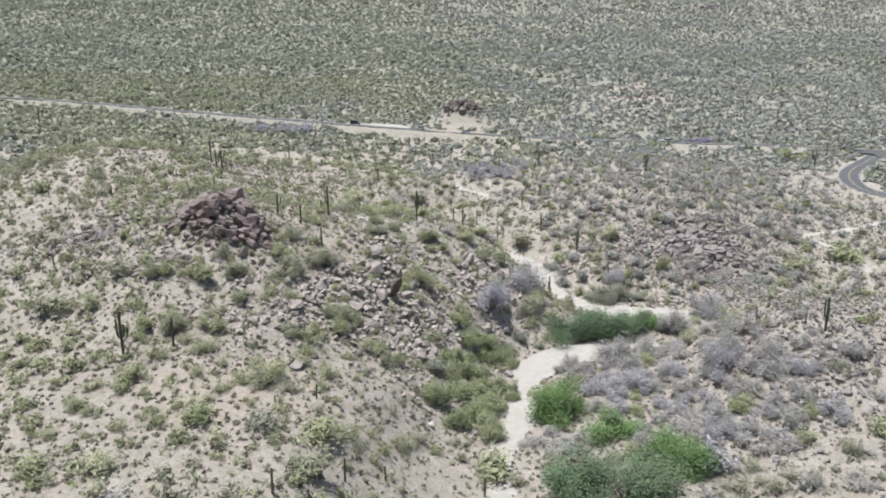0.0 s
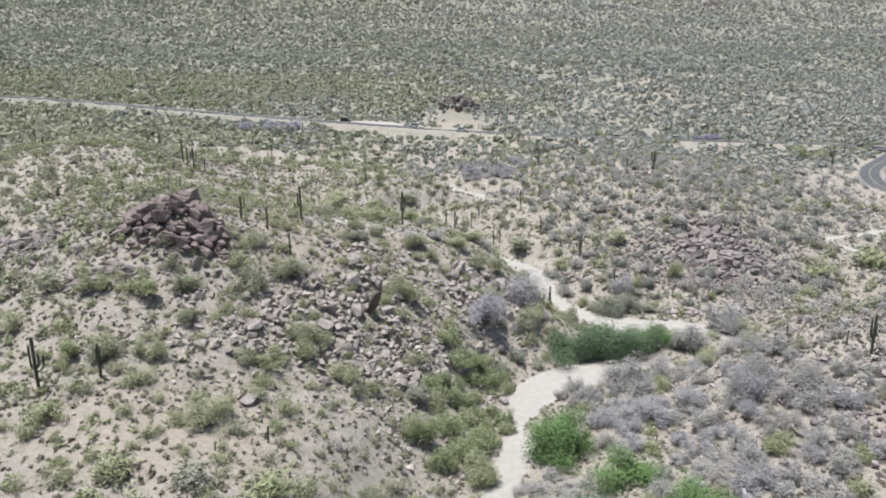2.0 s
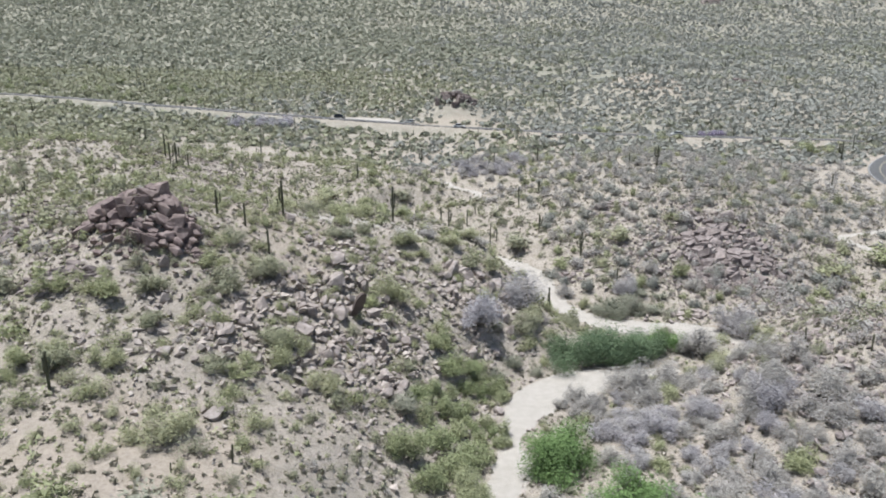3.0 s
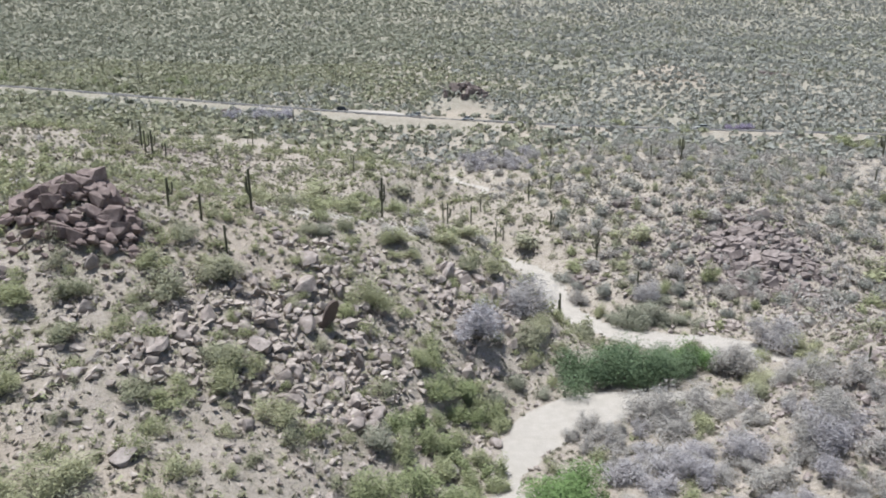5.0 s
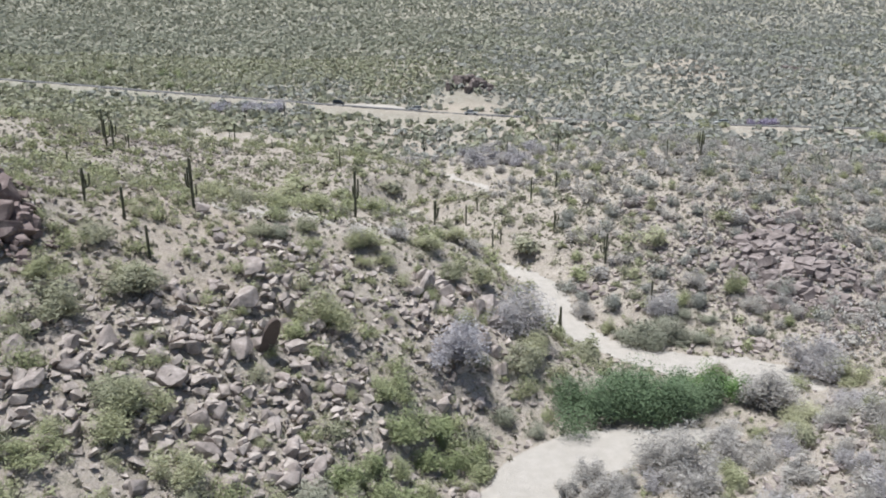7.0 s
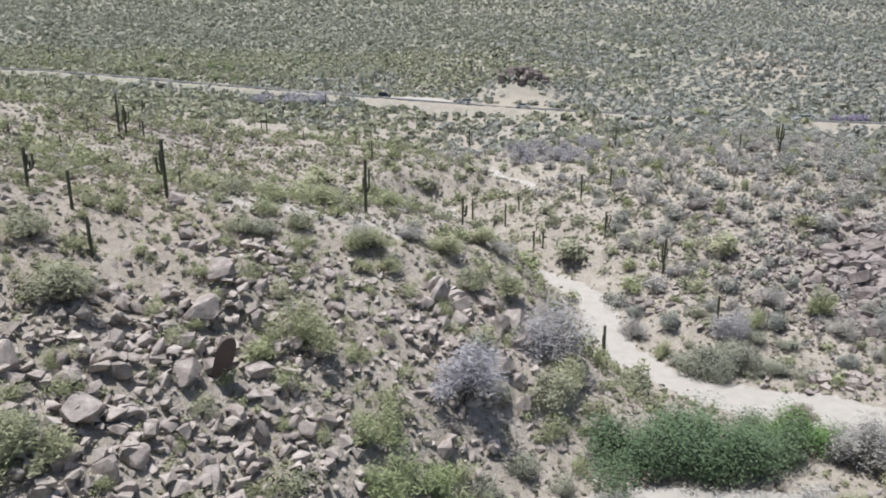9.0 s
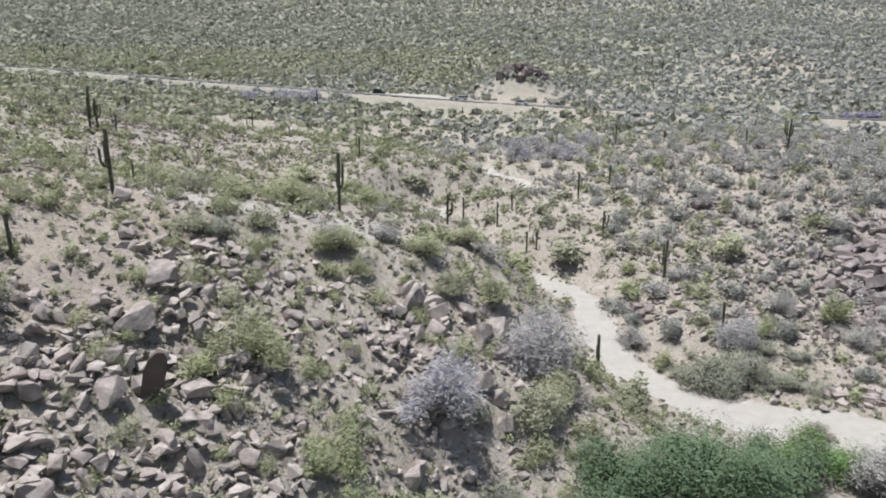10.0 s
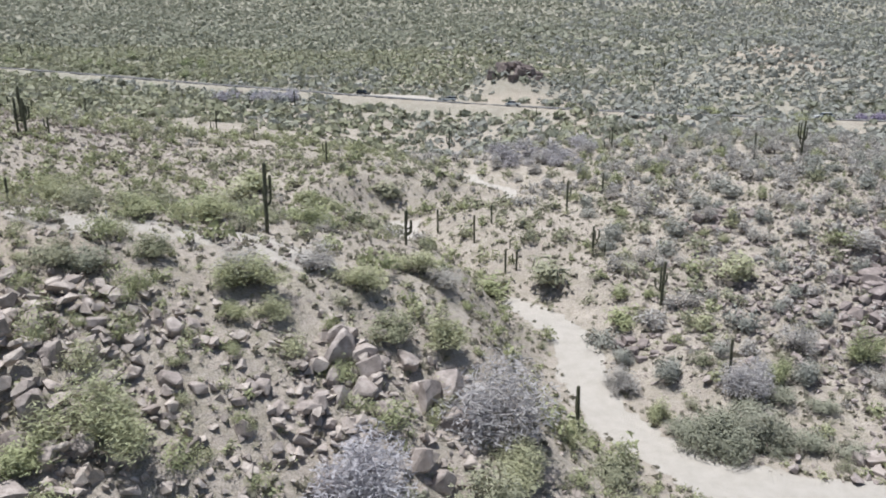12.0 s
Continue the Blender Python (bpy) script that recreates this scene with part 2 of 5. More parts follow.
def near_line(x, y, line, reach):
    """The distance to a line and the index of its nearest point; far off, the distance is huge."""
    d, k = np.full(x.shape, 1e6), np.zeros(x.shape, int)
    lo, hi = line[:, :2].min(0) - reach, line[:, :2].max(0) + reach
    sel = np.nonzero((x > lo[0]) & (x < hi[0]) & (y > lo[1]) & (y < hi[1]))[0]
    for s in np.array_split(sel, max(1, len(sel) // 4000)):
        if len(s):
            q = (x[s, None] - line[None, :, 0]) ** 2 + (y[s, None] - line[None, :, 1]) ** 2
            k[s] = q.argmin(1)
            d[s] = np.sqrt(q.min(1))
    return d, k


WASH_LINE = curve_points([(x, y, h) for (x, y), h in zip(WASH, WASH_HALF)])
SIDE_WASH_LINE = curve_points([(x, y, 1.0) for x, y in SIDE_WASH])
ROAD_LINE = curve_points(ROAD, 4.0)
SIDE_ROAD_LINE = curve_points(SIDE_ROAD, 3.0)


def landform(x, y):
    z = 0.13 * np.clip(np.minimum(y, 1900) - 320, 0, None) + 0.0004 * np.clip(np.minimum(y, 1300) - 640, 0, None) ** 2
    z = z + 17.91 + (-3.22) * np.clip(x, -300, 300) / 100 + 6.62 * np.clip((y - 200) / 100, -1.6, 1.2)
    for cx, cy, r, h in SWELLS:
        z = z + h * np.exp(-((x - cx) ** 2 + (y - cy) ** 2) / (2 * r * r))
    far = smooth(y, 330, 480)
    z = z + far * ((value_noise(x, y, 90, 3) - 0.5) * 9 + (value_noise(x, y, 35, 4) - 0.5) * 4)
    return z


def bed_height(y):
    return 1.0 + 0.16 * np.clip(y - 162, 0, None)


def line_heights(line, window):
    z = landform(line[:, 0], line[:, 1])
    pad = np.pad(z, window, mode="edge")
    return np.convolve(pad, np.ones(2 * window + 1) / (2 * window + 1), "valid")


ROAD_Z = line_heights(ROAD_LINE, 8) + 1.0 * smooth(ROAD_LINE[:, 0], -270, -215) * (1 - smooth(ROAD_LINE[:, 0], 150, 190))
SIDE_ROAD_Z = line_heights(SIDE_ROAD_LINE, 5)
SIDE_WASH_Z = line_heights(SIDE_WASH_LINE, 4) - 0.5


def ground(x, y):
    """Height of the ground, and the masks of sand, red earth and stony ground."""
    x, y = np.atleast_1d(np.asarray(x, float)), np.atleast_1d(np.asarray(y, float))
    z = landform(x, y)
    rough = (value_noise(x, y, 9, 5) - 0.5) * 1.1 + (value_noise(x, y, 3.3, 6) - 0.5) * 0.55 + (value_noise(x, y, 1.4, 7) - 0.5) * 0.28
    z = z + rough * smooth(y, -100, 40)
    sand, red = np.zeros(x.shape), np.zeros(x.shape)
    d, k = near_line(x, y, WASH_LINE, 30)
    half = WASH_LINE[k, 2]
    wob = (value_noise(x, y, 5, 8) - 0.5) * 1.4
    bed = bed_height(WASH_LINE[k, 1]) + (value_noise(x, y, 2.5, 9) - 0.5) * 0.2
    bank = 13.0 + 9.0 * (1 - smooth(y, 85, 105))
    mixing = 1 - smooth(d + wob, half + 0.3, half + bank)
    z = z * (1 - mixing) + bed * mixing
    sand = np.maximum(sand, (1 - smooth(d + wob, half - 0.2, half + 1.0)) * smooth(half, 0.3, 1.0))
    d, k = near_line(x, y, SIDE_WASH_LINE, 10)
    mixing = 1 - smooth(d + wob, 1.2, 7)
    z = z * (1 - mixing) + SIDE_WASH_Z[k] * mixing
    sand = np.maximum(sand, (1 - smooth(d + wob, 0.9, 2.0)))
    for line, heights, half in ((ROAD_LINE, ROAD_Z, 4.6), (SIDE_ROAD_LINE, SIDE_ROAD_Z, 4.2)):
        d, k = near_line(x, y, line, 30)
        mixing = 1 - smooth(d, half, half + 7)
        z = z * (1 - mixing) + (heights[k] - 0.05) * mixing
        red = np.maximum(red, 0.5 * (1 - smooth(d, half + 0.2, half + 3.0)))
    # bright pull-out beside the road, and bare clearings on the ridge
    for cx, cy, rx, ry, s in ((-30, 331.5, 17, 4.0, 1.0), (30, 315.5, 9, 2.2, 0.5), (-4, 156, 8, 4.0, 0.62), (-20, 149, 8, 4.0, 0.58), (-12.5, 153, 6, 3, 0.6), (-4, 213, 4, 5, 0.9), (-33, 160, 8, 4, 0.5)):
        e = ((x - cx) / rx) ** 2 + ((y - cy) / ry) ** 2
        sand = np.maximum(sand, s * (1 - smooth(e + wob * 0.3, 0.6, 1.2)))
    for cx, cy, rx, ry, s in ((15, 327, 22, 6, 0.7), (40, 300, 20, 4, 0.6), (113, 408, 22, 24, 0.9), (-26, 85, 15, 10, 0.65), (-20, 140, 12, 6, 0.7), (-28, 142, 9, 8, 0.8), (-22, 128, 9, 8, 0.5), (-112, 350, 12, 4, 0.9)):
        e = ((x - cx) / rx) ** 2 + ((y - cy) / ry) ** 2
        red = np.maximum(red, s * (1 - smooth(e + wob * 0.3, 0.4, 1.3)))
    stony = np.zeros(x.shape)
    for cx, cy, r in ((-6, 125, 32), (8, 140, 16), (72, 184, 30), (72, 184, 18), (55, 112, 26), (-40, 124, 20), (-30, 105, 18), (46, 186, 20), (85, 150, 24), (18, 143, 9), (-60, 215, 26), (-30, 240, 22)):
        stony = np.maximum(stony, np.exp(-((x - cx) ** 2 + (y - cy) ** 2) / (r * r)))
    z = z + 4.2 * np.exp(-((x + 38.5) ** 2 + (y - 124.0) ** 2) / (2 * 4.6 ** 2))
    z = z + np.clip(stony - 0.35, 0, 1) * (value_noise(x, y, 2.9, 10) - 0.5) * 1.9
    # knob of rock behind the road
    z = z + 9.0 * np.exp(-((x - 9) ** 2 + (y - 345) ** 2) / (2 * 9.0 ** 2)) + 10.0 * np.exp(-((x - 113) ** 2 + (y - 412) ** 2) / (2 * 17.0 ** 2))
    return z, sand, red, stony


def height(x, y):
    return float(ground(x, y)[0][0])


def spread(lo, hi, fine, edges, grow=1.13):
    """Grid lines: evenly fine between lo and hi, then wider and wider out to the edges."""
    mid = list(np.arange(lo, hi + fine / 2, fine))
    s, p = fine, mid[-1]
    while p < edges[1]:
        s = min(s * grow, 160)
        p += s
        mid.append(p)
    s, p = fine, mid[0]
    while p > edges[0]:
        s = min(s * grow, 160)
        p -= s
        mid.insert(0, p)
    return np.array(mid)


def mesh_from(name, verts, faces_flat, counts, materials, mat_index=None, attrs=(), flat=True):
    """A mesh from plain arrays."""
    me = bpy.data.meshes.new(name)
    me.vertices.add(len(verts))
    me.vertices.foreach_set("co", np.asarray(verts, np.float32).ravel())
    counts = np.asarray(counts, np.int32)
    me.loops.add(len(faces_flat))
    me.loops.foreach_set("vertex_index", np.asarray(faces_flat, np.int32))
    me.polygons.add(len(counts))
    me.polygons.foreach_set("loop_start", np.concatenate([[0], np.cumsum(counts)[:-1]]).astype(np.int32))
    if mat_index is not None:
        me.polygons.foreach_set("material_index", np.asarray(mat_index, np.int32))
    me.polygons.foreach_set("use_smooth", np.full(len(counts), not flat))
    for key, values in attrs:
        me.attributes.new(key, "FLOAT", "POINT").data.foreach_set("value", np.asarray(values, np.float32))
    for m in materials:
        me.materials.append(m)
    me.update(calc_edges=True)
    return me


def build_ground():
    xs = spread(-110, 135, 1.45, (-3200, 3200), 1.06)
    ys = spread(62, 262, 1.4, (-2500, 3600), 1.035)
    X, Y = np.meshgrid(xs, ys)
    z, sand, red, stony = ground(X.ravel(), Y.ravel())
    gx, gy = X.ravel(), Y.ravel()
    grown = np.clip((0.42 * smooth(gy, 270, 330) + 0.32 * smooth(gy, 340, 520)) * (1 + 0.7 * (value_noise(gx, gy, 60, 24) - 0.5)) + 0.35 * smooth(gy, 170, 260) * smooth(-gx, 30, 130), 0, 0.9) * (1 - 0.8 * np.clip(red, 0, 1))
    nx, ny = len(xs), len(ys)
    i = (np.arange(ny - 1)[:, None] * nx + np.arange(nx - 1)[None, :]).ravel()
    faces = np.stack([i, i + 1, i + nx + 1, i + nx], 1).ravel()
    me = mesh_from("ground", np.c_[X.ravel(), Y.ravel(), z], faces, np.full(len(i), 4), [MAT_GROUND],
                   attrs=(("sand", sand), ("red", red), ("rocky", stony), ("grown", grown)), flat=False)
    tagged(new("ground", me), "stony tan desert hills cut by a pale sandy wash", "ground", kind="structure")


def ribbon(line, heights, lo, hi, lift):
    """A strip that follows a line between two offsets to its side."""
    t = np.gradient(line[:, :2], axis=0)
    n = np.c_[-t[:, 1], t[:, 0]] / np.linalg.norm(t, axis=1)[:, None]
    a, b = line[:, :2] + n * lo, line[:, :2] + n * hi
    k = len(line)
    verts = np.r_[np.c_[a, heights + lift], np.c_[b, heights + lift]]
    i = np.arange(k - 1)
    return verts, np.stack([i, i + 1, i + 1 + k, i + k], 1).ravel(), np.full(k - 1, 4)


def build_road(name, line, heights, half, label):
    v, f, c = ribbon(line, heights, -half, half, 0.10)
    k = len(v)
    low = v.copy()
    low[:, 2] -= 0.4
    m = k // 2
    i = np.arange(m - 1)
    sides = np.r_[np.stack([i, i + k, i + k + 1, i + 1], 1).ravel(), np.stack([i + m, i + m + 1, i + m + k + 1, i + m + k], 1).ravel()]
    road = new(name, mesh_from(name, np.r_[v, low], np.r_[f, sides], np.r_[c, np.full(2 * (m - 1), 4)], [MAT_ASPHALT]))
    tagged(road, label, "road", kind="structure")
    for part_name, lo, hi, mat in (("edge_line", -half + 0.25, -half + 0.40, MAT_WHITE_LINE), ("edge_line", half - 0.40, half - 0.25, MAT_WHITE_LINE),
                                   ("centre_line", -0.22, -0.08, MAT_YELLOW_LINE), ("centre_line", 0.08, 0.22, MAT_YELLOW_LINE)):
        ob = new(part_name, mesh_from(part_name, *ribbon(line, heights, lo, hi, 0.112), [mat]))
        ob.parent = road


build_ground()
build_road("road", ROAD_LINE, ROAD_Z, 3.9, "two-lane grey asphalt desert road with painted lines")
build_road("side_road", SIDE_ROAD_LINE, SIDE_ROAD_Z, 3.6, "curving asphalt side road with white edge lines")


def build_apron():
    """The paved mouth where the side road meets the road."""
    outline = [(164, 303.2), (214, 305.0), (214, 303.2), (199, 300.0), (190.5, 293.0), (184.0, 288.5), (178.2, 289.5), (180.0, 296.0), (174.0, 300.6)]
    bm = bmesh.new()
    i = int(np.abs(ROAD_LINE[:, 0] - 186).argmin())
    top = [bm.verts.new((x, y, float(ROAD_Z[i]) + 0.095 - (304 - y) * (float(ROAD_Z[i]) - float(SIDE_ROAD_Z[5])) / 16.0)) for x, y in outline]
    face = bm.faces.new(top)
    bmesh.ops.recalc_face_normals(bm, faces=[face])
    bmesh.ops.solidify(bm, geom=[face], thickness=0.25)
    bmesh.ops.triangulate(bm, faces=bm.faces[:])
    me = bpy.data.meshes.new("junction")
    bm.to_mesh(me)
    bm.free()
    me.materials.append(MAT_ASPHALT)
    tagged(new("junction", me), "worn asphalt mouth of the side road", "road", kind="structure")


build_apron()

# ---- plants and rocks: shapes ----
def sprays(rng, centres, size, flat=0.35, long=1.6, outward=0.0):
    """A small pointed leaf spray at each centre; outward turns its face to the crown's outside."""
    n = len(centres)
    a = rng.normal(size=(n, 3))
    a[:, 2] = a[:, 2] * flat + 0.25
    if outward:
        face = centres - centres.mean(0) * np.array([1, 1, 0.6])
        face = face / (np.linalg.norm(face, axis=1)[:, None] + 1e-6) * outward + rng.normal(size=(n, 3)) * 0.42
        face /= np.linalg.norm(face, axis=1)[:, None]
        a -= face * (a * face).sum(1)[:, None]
    a /= np.linalg.norm(a, axis=1)[:, None]
    b = np.cross(a, face if outward else rng.normal(size=(n, 3)))
    b /= np.linalg.norm(b, axis=1)[:, None]
    s = (size * rng.uniform(0.6, 1.4, n))[:, None]
    v = np.stack([centres - a * s * long * 0.5 - b * s * 0.5, centres - a * s * long * 0.35 + b * s * 0.5, centres + a * s * long * 0.6], 1)
    return v.reshape(-1, 3), np.arange(3 * n), np.full(n, 3)


def crown_points(rng, n, width, tall, lobes, base=0.12, hollow=0.55):
    """Points through an uneven crown built of lobes."""
    c = rng.normal(size=(lobes, 3))
    c /= np.linalg.norm(c, axis=1)[:, None]
    c = c * rng.uniform(0.2, 0.72, (lobes, 1))
    c[:, 2] = np.abs(c[:, 2]) * 0.85
    r = rng.uniform(0.22, 0.5, lobes) * (8 / max(lobes, 6)) ** 0.4
    w = r ** 2 / (r ** 2).sum()
    k = rng.choice(lobes, n, p=w)
    d = rng.normal(size=(n, 3))
    d *= np.minimum(1, 2.2 / np.linalg.norm(d, axis=1))[:, None]
    p = c[k] + d * (r[k] * (0.38 + 0.3 * hollow))[:, None]
    p[:, 2] = base + np.abs(p[:, 2])
    p[:, :2] *= width * 0.55
    p[:, 2] *= tall * 0.85
    return p, c * np.array([width * 0.55, width * 0.55, tall * 0.85])


def stems(rng, tips, thick, sides=3):
    """Tapered, slightly bent stems from the foot out to the tips."""
    vs, fs = [], []
    off = 0
    for tip in tips:
        tip = np.asarray(tip, float)
        mid = tip * 0.5 + rng.normal(size=3) * 0.07 * np.linalg.norm(tip)
        foot = rng.normal(size=3) * thick * 1.2
        foot[2] = -0.15
        path = [foot, mid, tip]
        for j, (p, rad) in enumerate(zip(path, (thick, thick * 0.6, thick * 0.15))):
            for q in range(sides):
                w = 2 * math.pi * q / sides
                vs.append(p + np.array([math.cos(w), math.sin(w), 0.15 * math.sin(w)]) * rad)
        for j in range(2):
            for q in range(sides):
                fs.append((off + j * sides + q, off + j * sides + (q + 1) % sides, off + (j + 1) * sides + (q + 1) % sides, off + (j + 1) * sides + q))
        off += 3 * sides
    return np.array(vs), np.array(fs, int).ravel(), np.full(len(fs), 4)


def bush_arrays(rng, n, size, width=1.0, tall=0.8, lobes=6, n_stems=5, hollow=0.5, long=1.6, thick=0.03):
    """Foliage and stems of a shrub one unit wide."""
    p, c = crown_points(rng, n, width, tall, lobes, hollow=hollow)
    return sprays(rng, p, size, long=long, outward=0.8 if long < 4 else 0.0), stems(rng, list(c[:n_stems]) + list(p[:max(0, n_stems - len(c))]), thick)


def shade_twigs(rng, n, size, width=1.0, top=0.28):
    """Twigs at the heart and foot of a shrub, added to darken its base as shade would."""
    a, q = rng.uniform(0, 2 * math.pi, n), np.sqrt(rng.uniform(0, 1, n)) * 0.27 * width
    p = np.c_[q * np.cos(a), q * np.sin(a), rng.uniform(0.0, top, n)]
    return sprays(rng, p, size, flat=0.8, long=1.7)


def join(pieces):
    """Joins arrays of verts, faces and counts; each piece may carry a material index."""
    v, f, c, mi, off = [], [], [], [], 0
    for i, (pv, pf, pc) in enumerate(pieces):
        v.append(pv)
        f.append(pf + off)
        c.append(pc)
        mi.append(np.full(len(pc), i))
        off += len(pv)
    return np.concatenate(v), np.concatenate(f), np.concatenate(c), np.concatenate(mi)


def scattered(name, protos, places, sizes, materials, label, category, rng, tilt=0.0, tones=None, flat=True):
    """Many small plants or stones as one mesh."""
    vs, fs, cs, ms, ts, off = [], [], [], [], [], 0
    which = rng.integers(0, len(protos), len(places))
    tone = rng.uniform(0, 1, len(places)) if tones is None else tones
    for k, (pv, pf, pc, pm) in enumerate(protos):
        sel = np.nonzero(which == k)[0]
        if not len(sel):
            continue
        a = rng.uniform(0, 2 * math.pi, len(sel))
        ca, sa = np.cos(a), np.sin(a)
        R = np.zeros((len(sel), 3, 3))
        R[:, 0, 0], R[:, 0, 1], R[:, 1, 0], R[:, 1, 1], R[:, 2, 2] = ca, -sa, sa, ca, 1
        if tilt:
            b = rng.uniform(-tilt, tilt, len(sel))
            T = np.zeros((len(sel), 3, 3))
            T[:, 0, 0] = 1
            T[:, 1, 1], T[:, 1, 2], T[:, 2, 1], T[:, 2, 2] = np.cos(b), -np.sin(b), np.sin(b), np.cos(b)
            R = R @ T
        v = np.einsum("nij,vj->nvi", R, pv) * sizes[sel][:, None, None] + places[sel][:, None, :]
        m = len(sel)
        vs.append(v.reshape(-1, 3))
        fs.append((np.tile(pf, (m, 1)) + (np.arange(m) * len(pv))[:, None]).ravel() + off)
        cs.append(np.tile(pc, m))
        ms.append(np.tile(pm, m))
        ts.append(np.repeat(tone[sel], len(pv)))
        off += m * len(pv)
    me = mesh_from(name, np.concatenate(vs), np.concatenate(fs), np.concatenate(cs), materials, np.concatenate(ms), (("tone", np.concatenate(ts)),), flat)
    return tagged(new(name, me), label, category, kind="stuff")


def rock_hull(rng, n=11, squash=(1.0, 0.8, 0.6)):
    """A rough angular stone, about one unit across."""
    p = rng.normal(size=(n, 3))
    p /= np.linalg.norm(p, axis=1)[:, None]
    p = p * rng.uniform(0.38, 0.52, (n, 1)) * np.array(squash)
    bm = bmesh.new()
    for q in p:
        bm.verts.new(q)
    r = bmesh.ops.convex_hull(bm, input=bm.verts)
    bmesh.ops.delete(bm, geom=list({g for g in r["geom_interior"] + r["geom_unused"] if isinstance(g, bmesh.types.BMVert)}), context="VERTS")
    bm.verts.index_update()
    v = np.array([q.co[:] for q in bm.verts])
    f = [[w.index for w in fc.verts] for fc in bm.faces]
    bm.free()
    return v, np.array([i for fc in f for i in fc]), np.array([len(fc) for fc in f]), np.zeros(len(f), int)


def boulder_mesh(name, rng, mat, cuts=9, level=3, squash=(1.0, 0.8, 0.7), lumpy=0.05):
    """A weathered boulder: a ball cut by planes, with rounded edges and a lumpy skin."""
    bm = bmesh.new()
    bmesh.ops.create_icosphere(bm, subdivisions=level, radius=0.62)
    planes = []
    for _ in range(cuts):
        n = Vector(rng.normal(size=3)).normalized()
        planes.append((n, rng.uniform(0.24, 0.40)))
    seed = Vector(rng.uniform(0, 50, 3))
    for v in bm.verts:
        for n, d in planes:
            over = v.co.dot(n) - d
            if over > 0:
                v.co -= n * over * 0.985
        v.co += v.co.normalized() * (noise.noise(v.co * 3.1 + seed) * lumpy + noise.noise(v.co * 8.0 + seed) * lumpy * 0.35)
        v.co = Vector(a * b for a, b in zip(v.co, squash))
    me = bpy.data.meshes.new(name)
    bm.to_mesh(me)
    bm.free()
    me.materials.append(mat)
    for p in me.polygons:
        p.use_smooth = False
    return me


def block_mesh(name, rng, mat, squash=(1.0, 0.8, 0.6), cuts=5, worn=0.03):
    """An angular broken block: a skewed box with split-off corners and worn edges."""
    bm = bmesh.new()
    bmesh.ops.create_cube(bm, size=1.0)
    for v in bm.verts:
        v.co += Vector(rng.uniform(-0.12, 0.12, 3))
    for _ in range(cuts):
        n = Vector(rng.normal(size=3)).normalized()
        cut = bmesh.ops.bisect_plane(bm, geom=bm.verts[:] + bm.edges[:] + bm.faces[:], plane_co=n * rng.uniform(0.36, 0.52), plane_no=n, clear_outer=True)
        bmesh.ops.holes_fill(bm, edges=[g for g in cut["geom_cut"] if isinstance(g, bmesh.types.BMEdge)])
    bmesh.ops.recalc_face_normals(bm, faces=bm.faces[:])
    bmesh.ops.bevel(bm, geom=bm.edges[:], offset=worn, segments=1, affect="EDGES")
    bmesh.ops.triangulate(bm, faces=bm.faces[:])
    for v in bm.verts:
        v.co = Vector(a * b for a, b in zip(v.co + Vector(rng.uniform(-0.012, 0.012, 3)), squash))
    me = bpy.data.meshes.new(name)
    bm.to_mesh(me)
    bm.free()
    me.materials.append(mat)
    return me


def part(name, data, parent, label=""):
    ob = new(name, data)
    ob.parent = parent
    if label:
        ob["label"] = label
    return ob


def ribbed_tube(path, radii, ribs=13, depth=0.13):
    """A fluted cactus limb along a path, with a rounded tip."""
    path = [Vector(p) for p in path]
    k = ribs * 2
    vs, fs = [], []
    for i, (p, r) in enumerate(zip(path, radii)):
        d = (path[min(i + 1, len(path) - 1)] - path[max(i - 1, 0)]).normalized()
        side = d.cross(Vector((0, 1, 0)) if abs(d.y) < 0.9 else Vector((1, 0, 0))).normalized()
        up = d.cross(side)
        for j in range(k):
            w = 2 * math.pi * j / k
            rr = r * (1 + depth if j % 2 == 0 else 1 - depth)
            vs.append((p + side * math.cos(w) * rr + up * math.sin(w) * rr)[:])
    n = len(path)
    for i in range(n - 1):
        for j in range(k):
            fs.append((i * k + j, i * k + (j + 1) % k, (i + 1) * k + (j + 1) % k, (i + 1) * k + j))
    fs = np.array(fs).ravel()
    flat = np.r_[fs, np.arange((n - 1) * k, n * k)]
    return np.array(vs), flat, np.r_[np.full((n - 1) * k, 4), k]


def saguaro_limb(name, path, radius, ribs=13):
    path = [Vector(p) for p in path]
    end = path[-1]
    d = (path[-1] - path[-2]).normalized()
    extra = [end + d * radius * s for s in (0.35, 0.65, 0.85)]
    radii = [radius] * len(path) + [radius * 0.88, radius * 0.6, radius * 0.25]
    radii[0] *= 0.85
    v, f, c = ribbed_tube(path + extra, radii, ribs)
    return mesh_from(name, v, f, c, [MAT_CACTUS], flat=False)


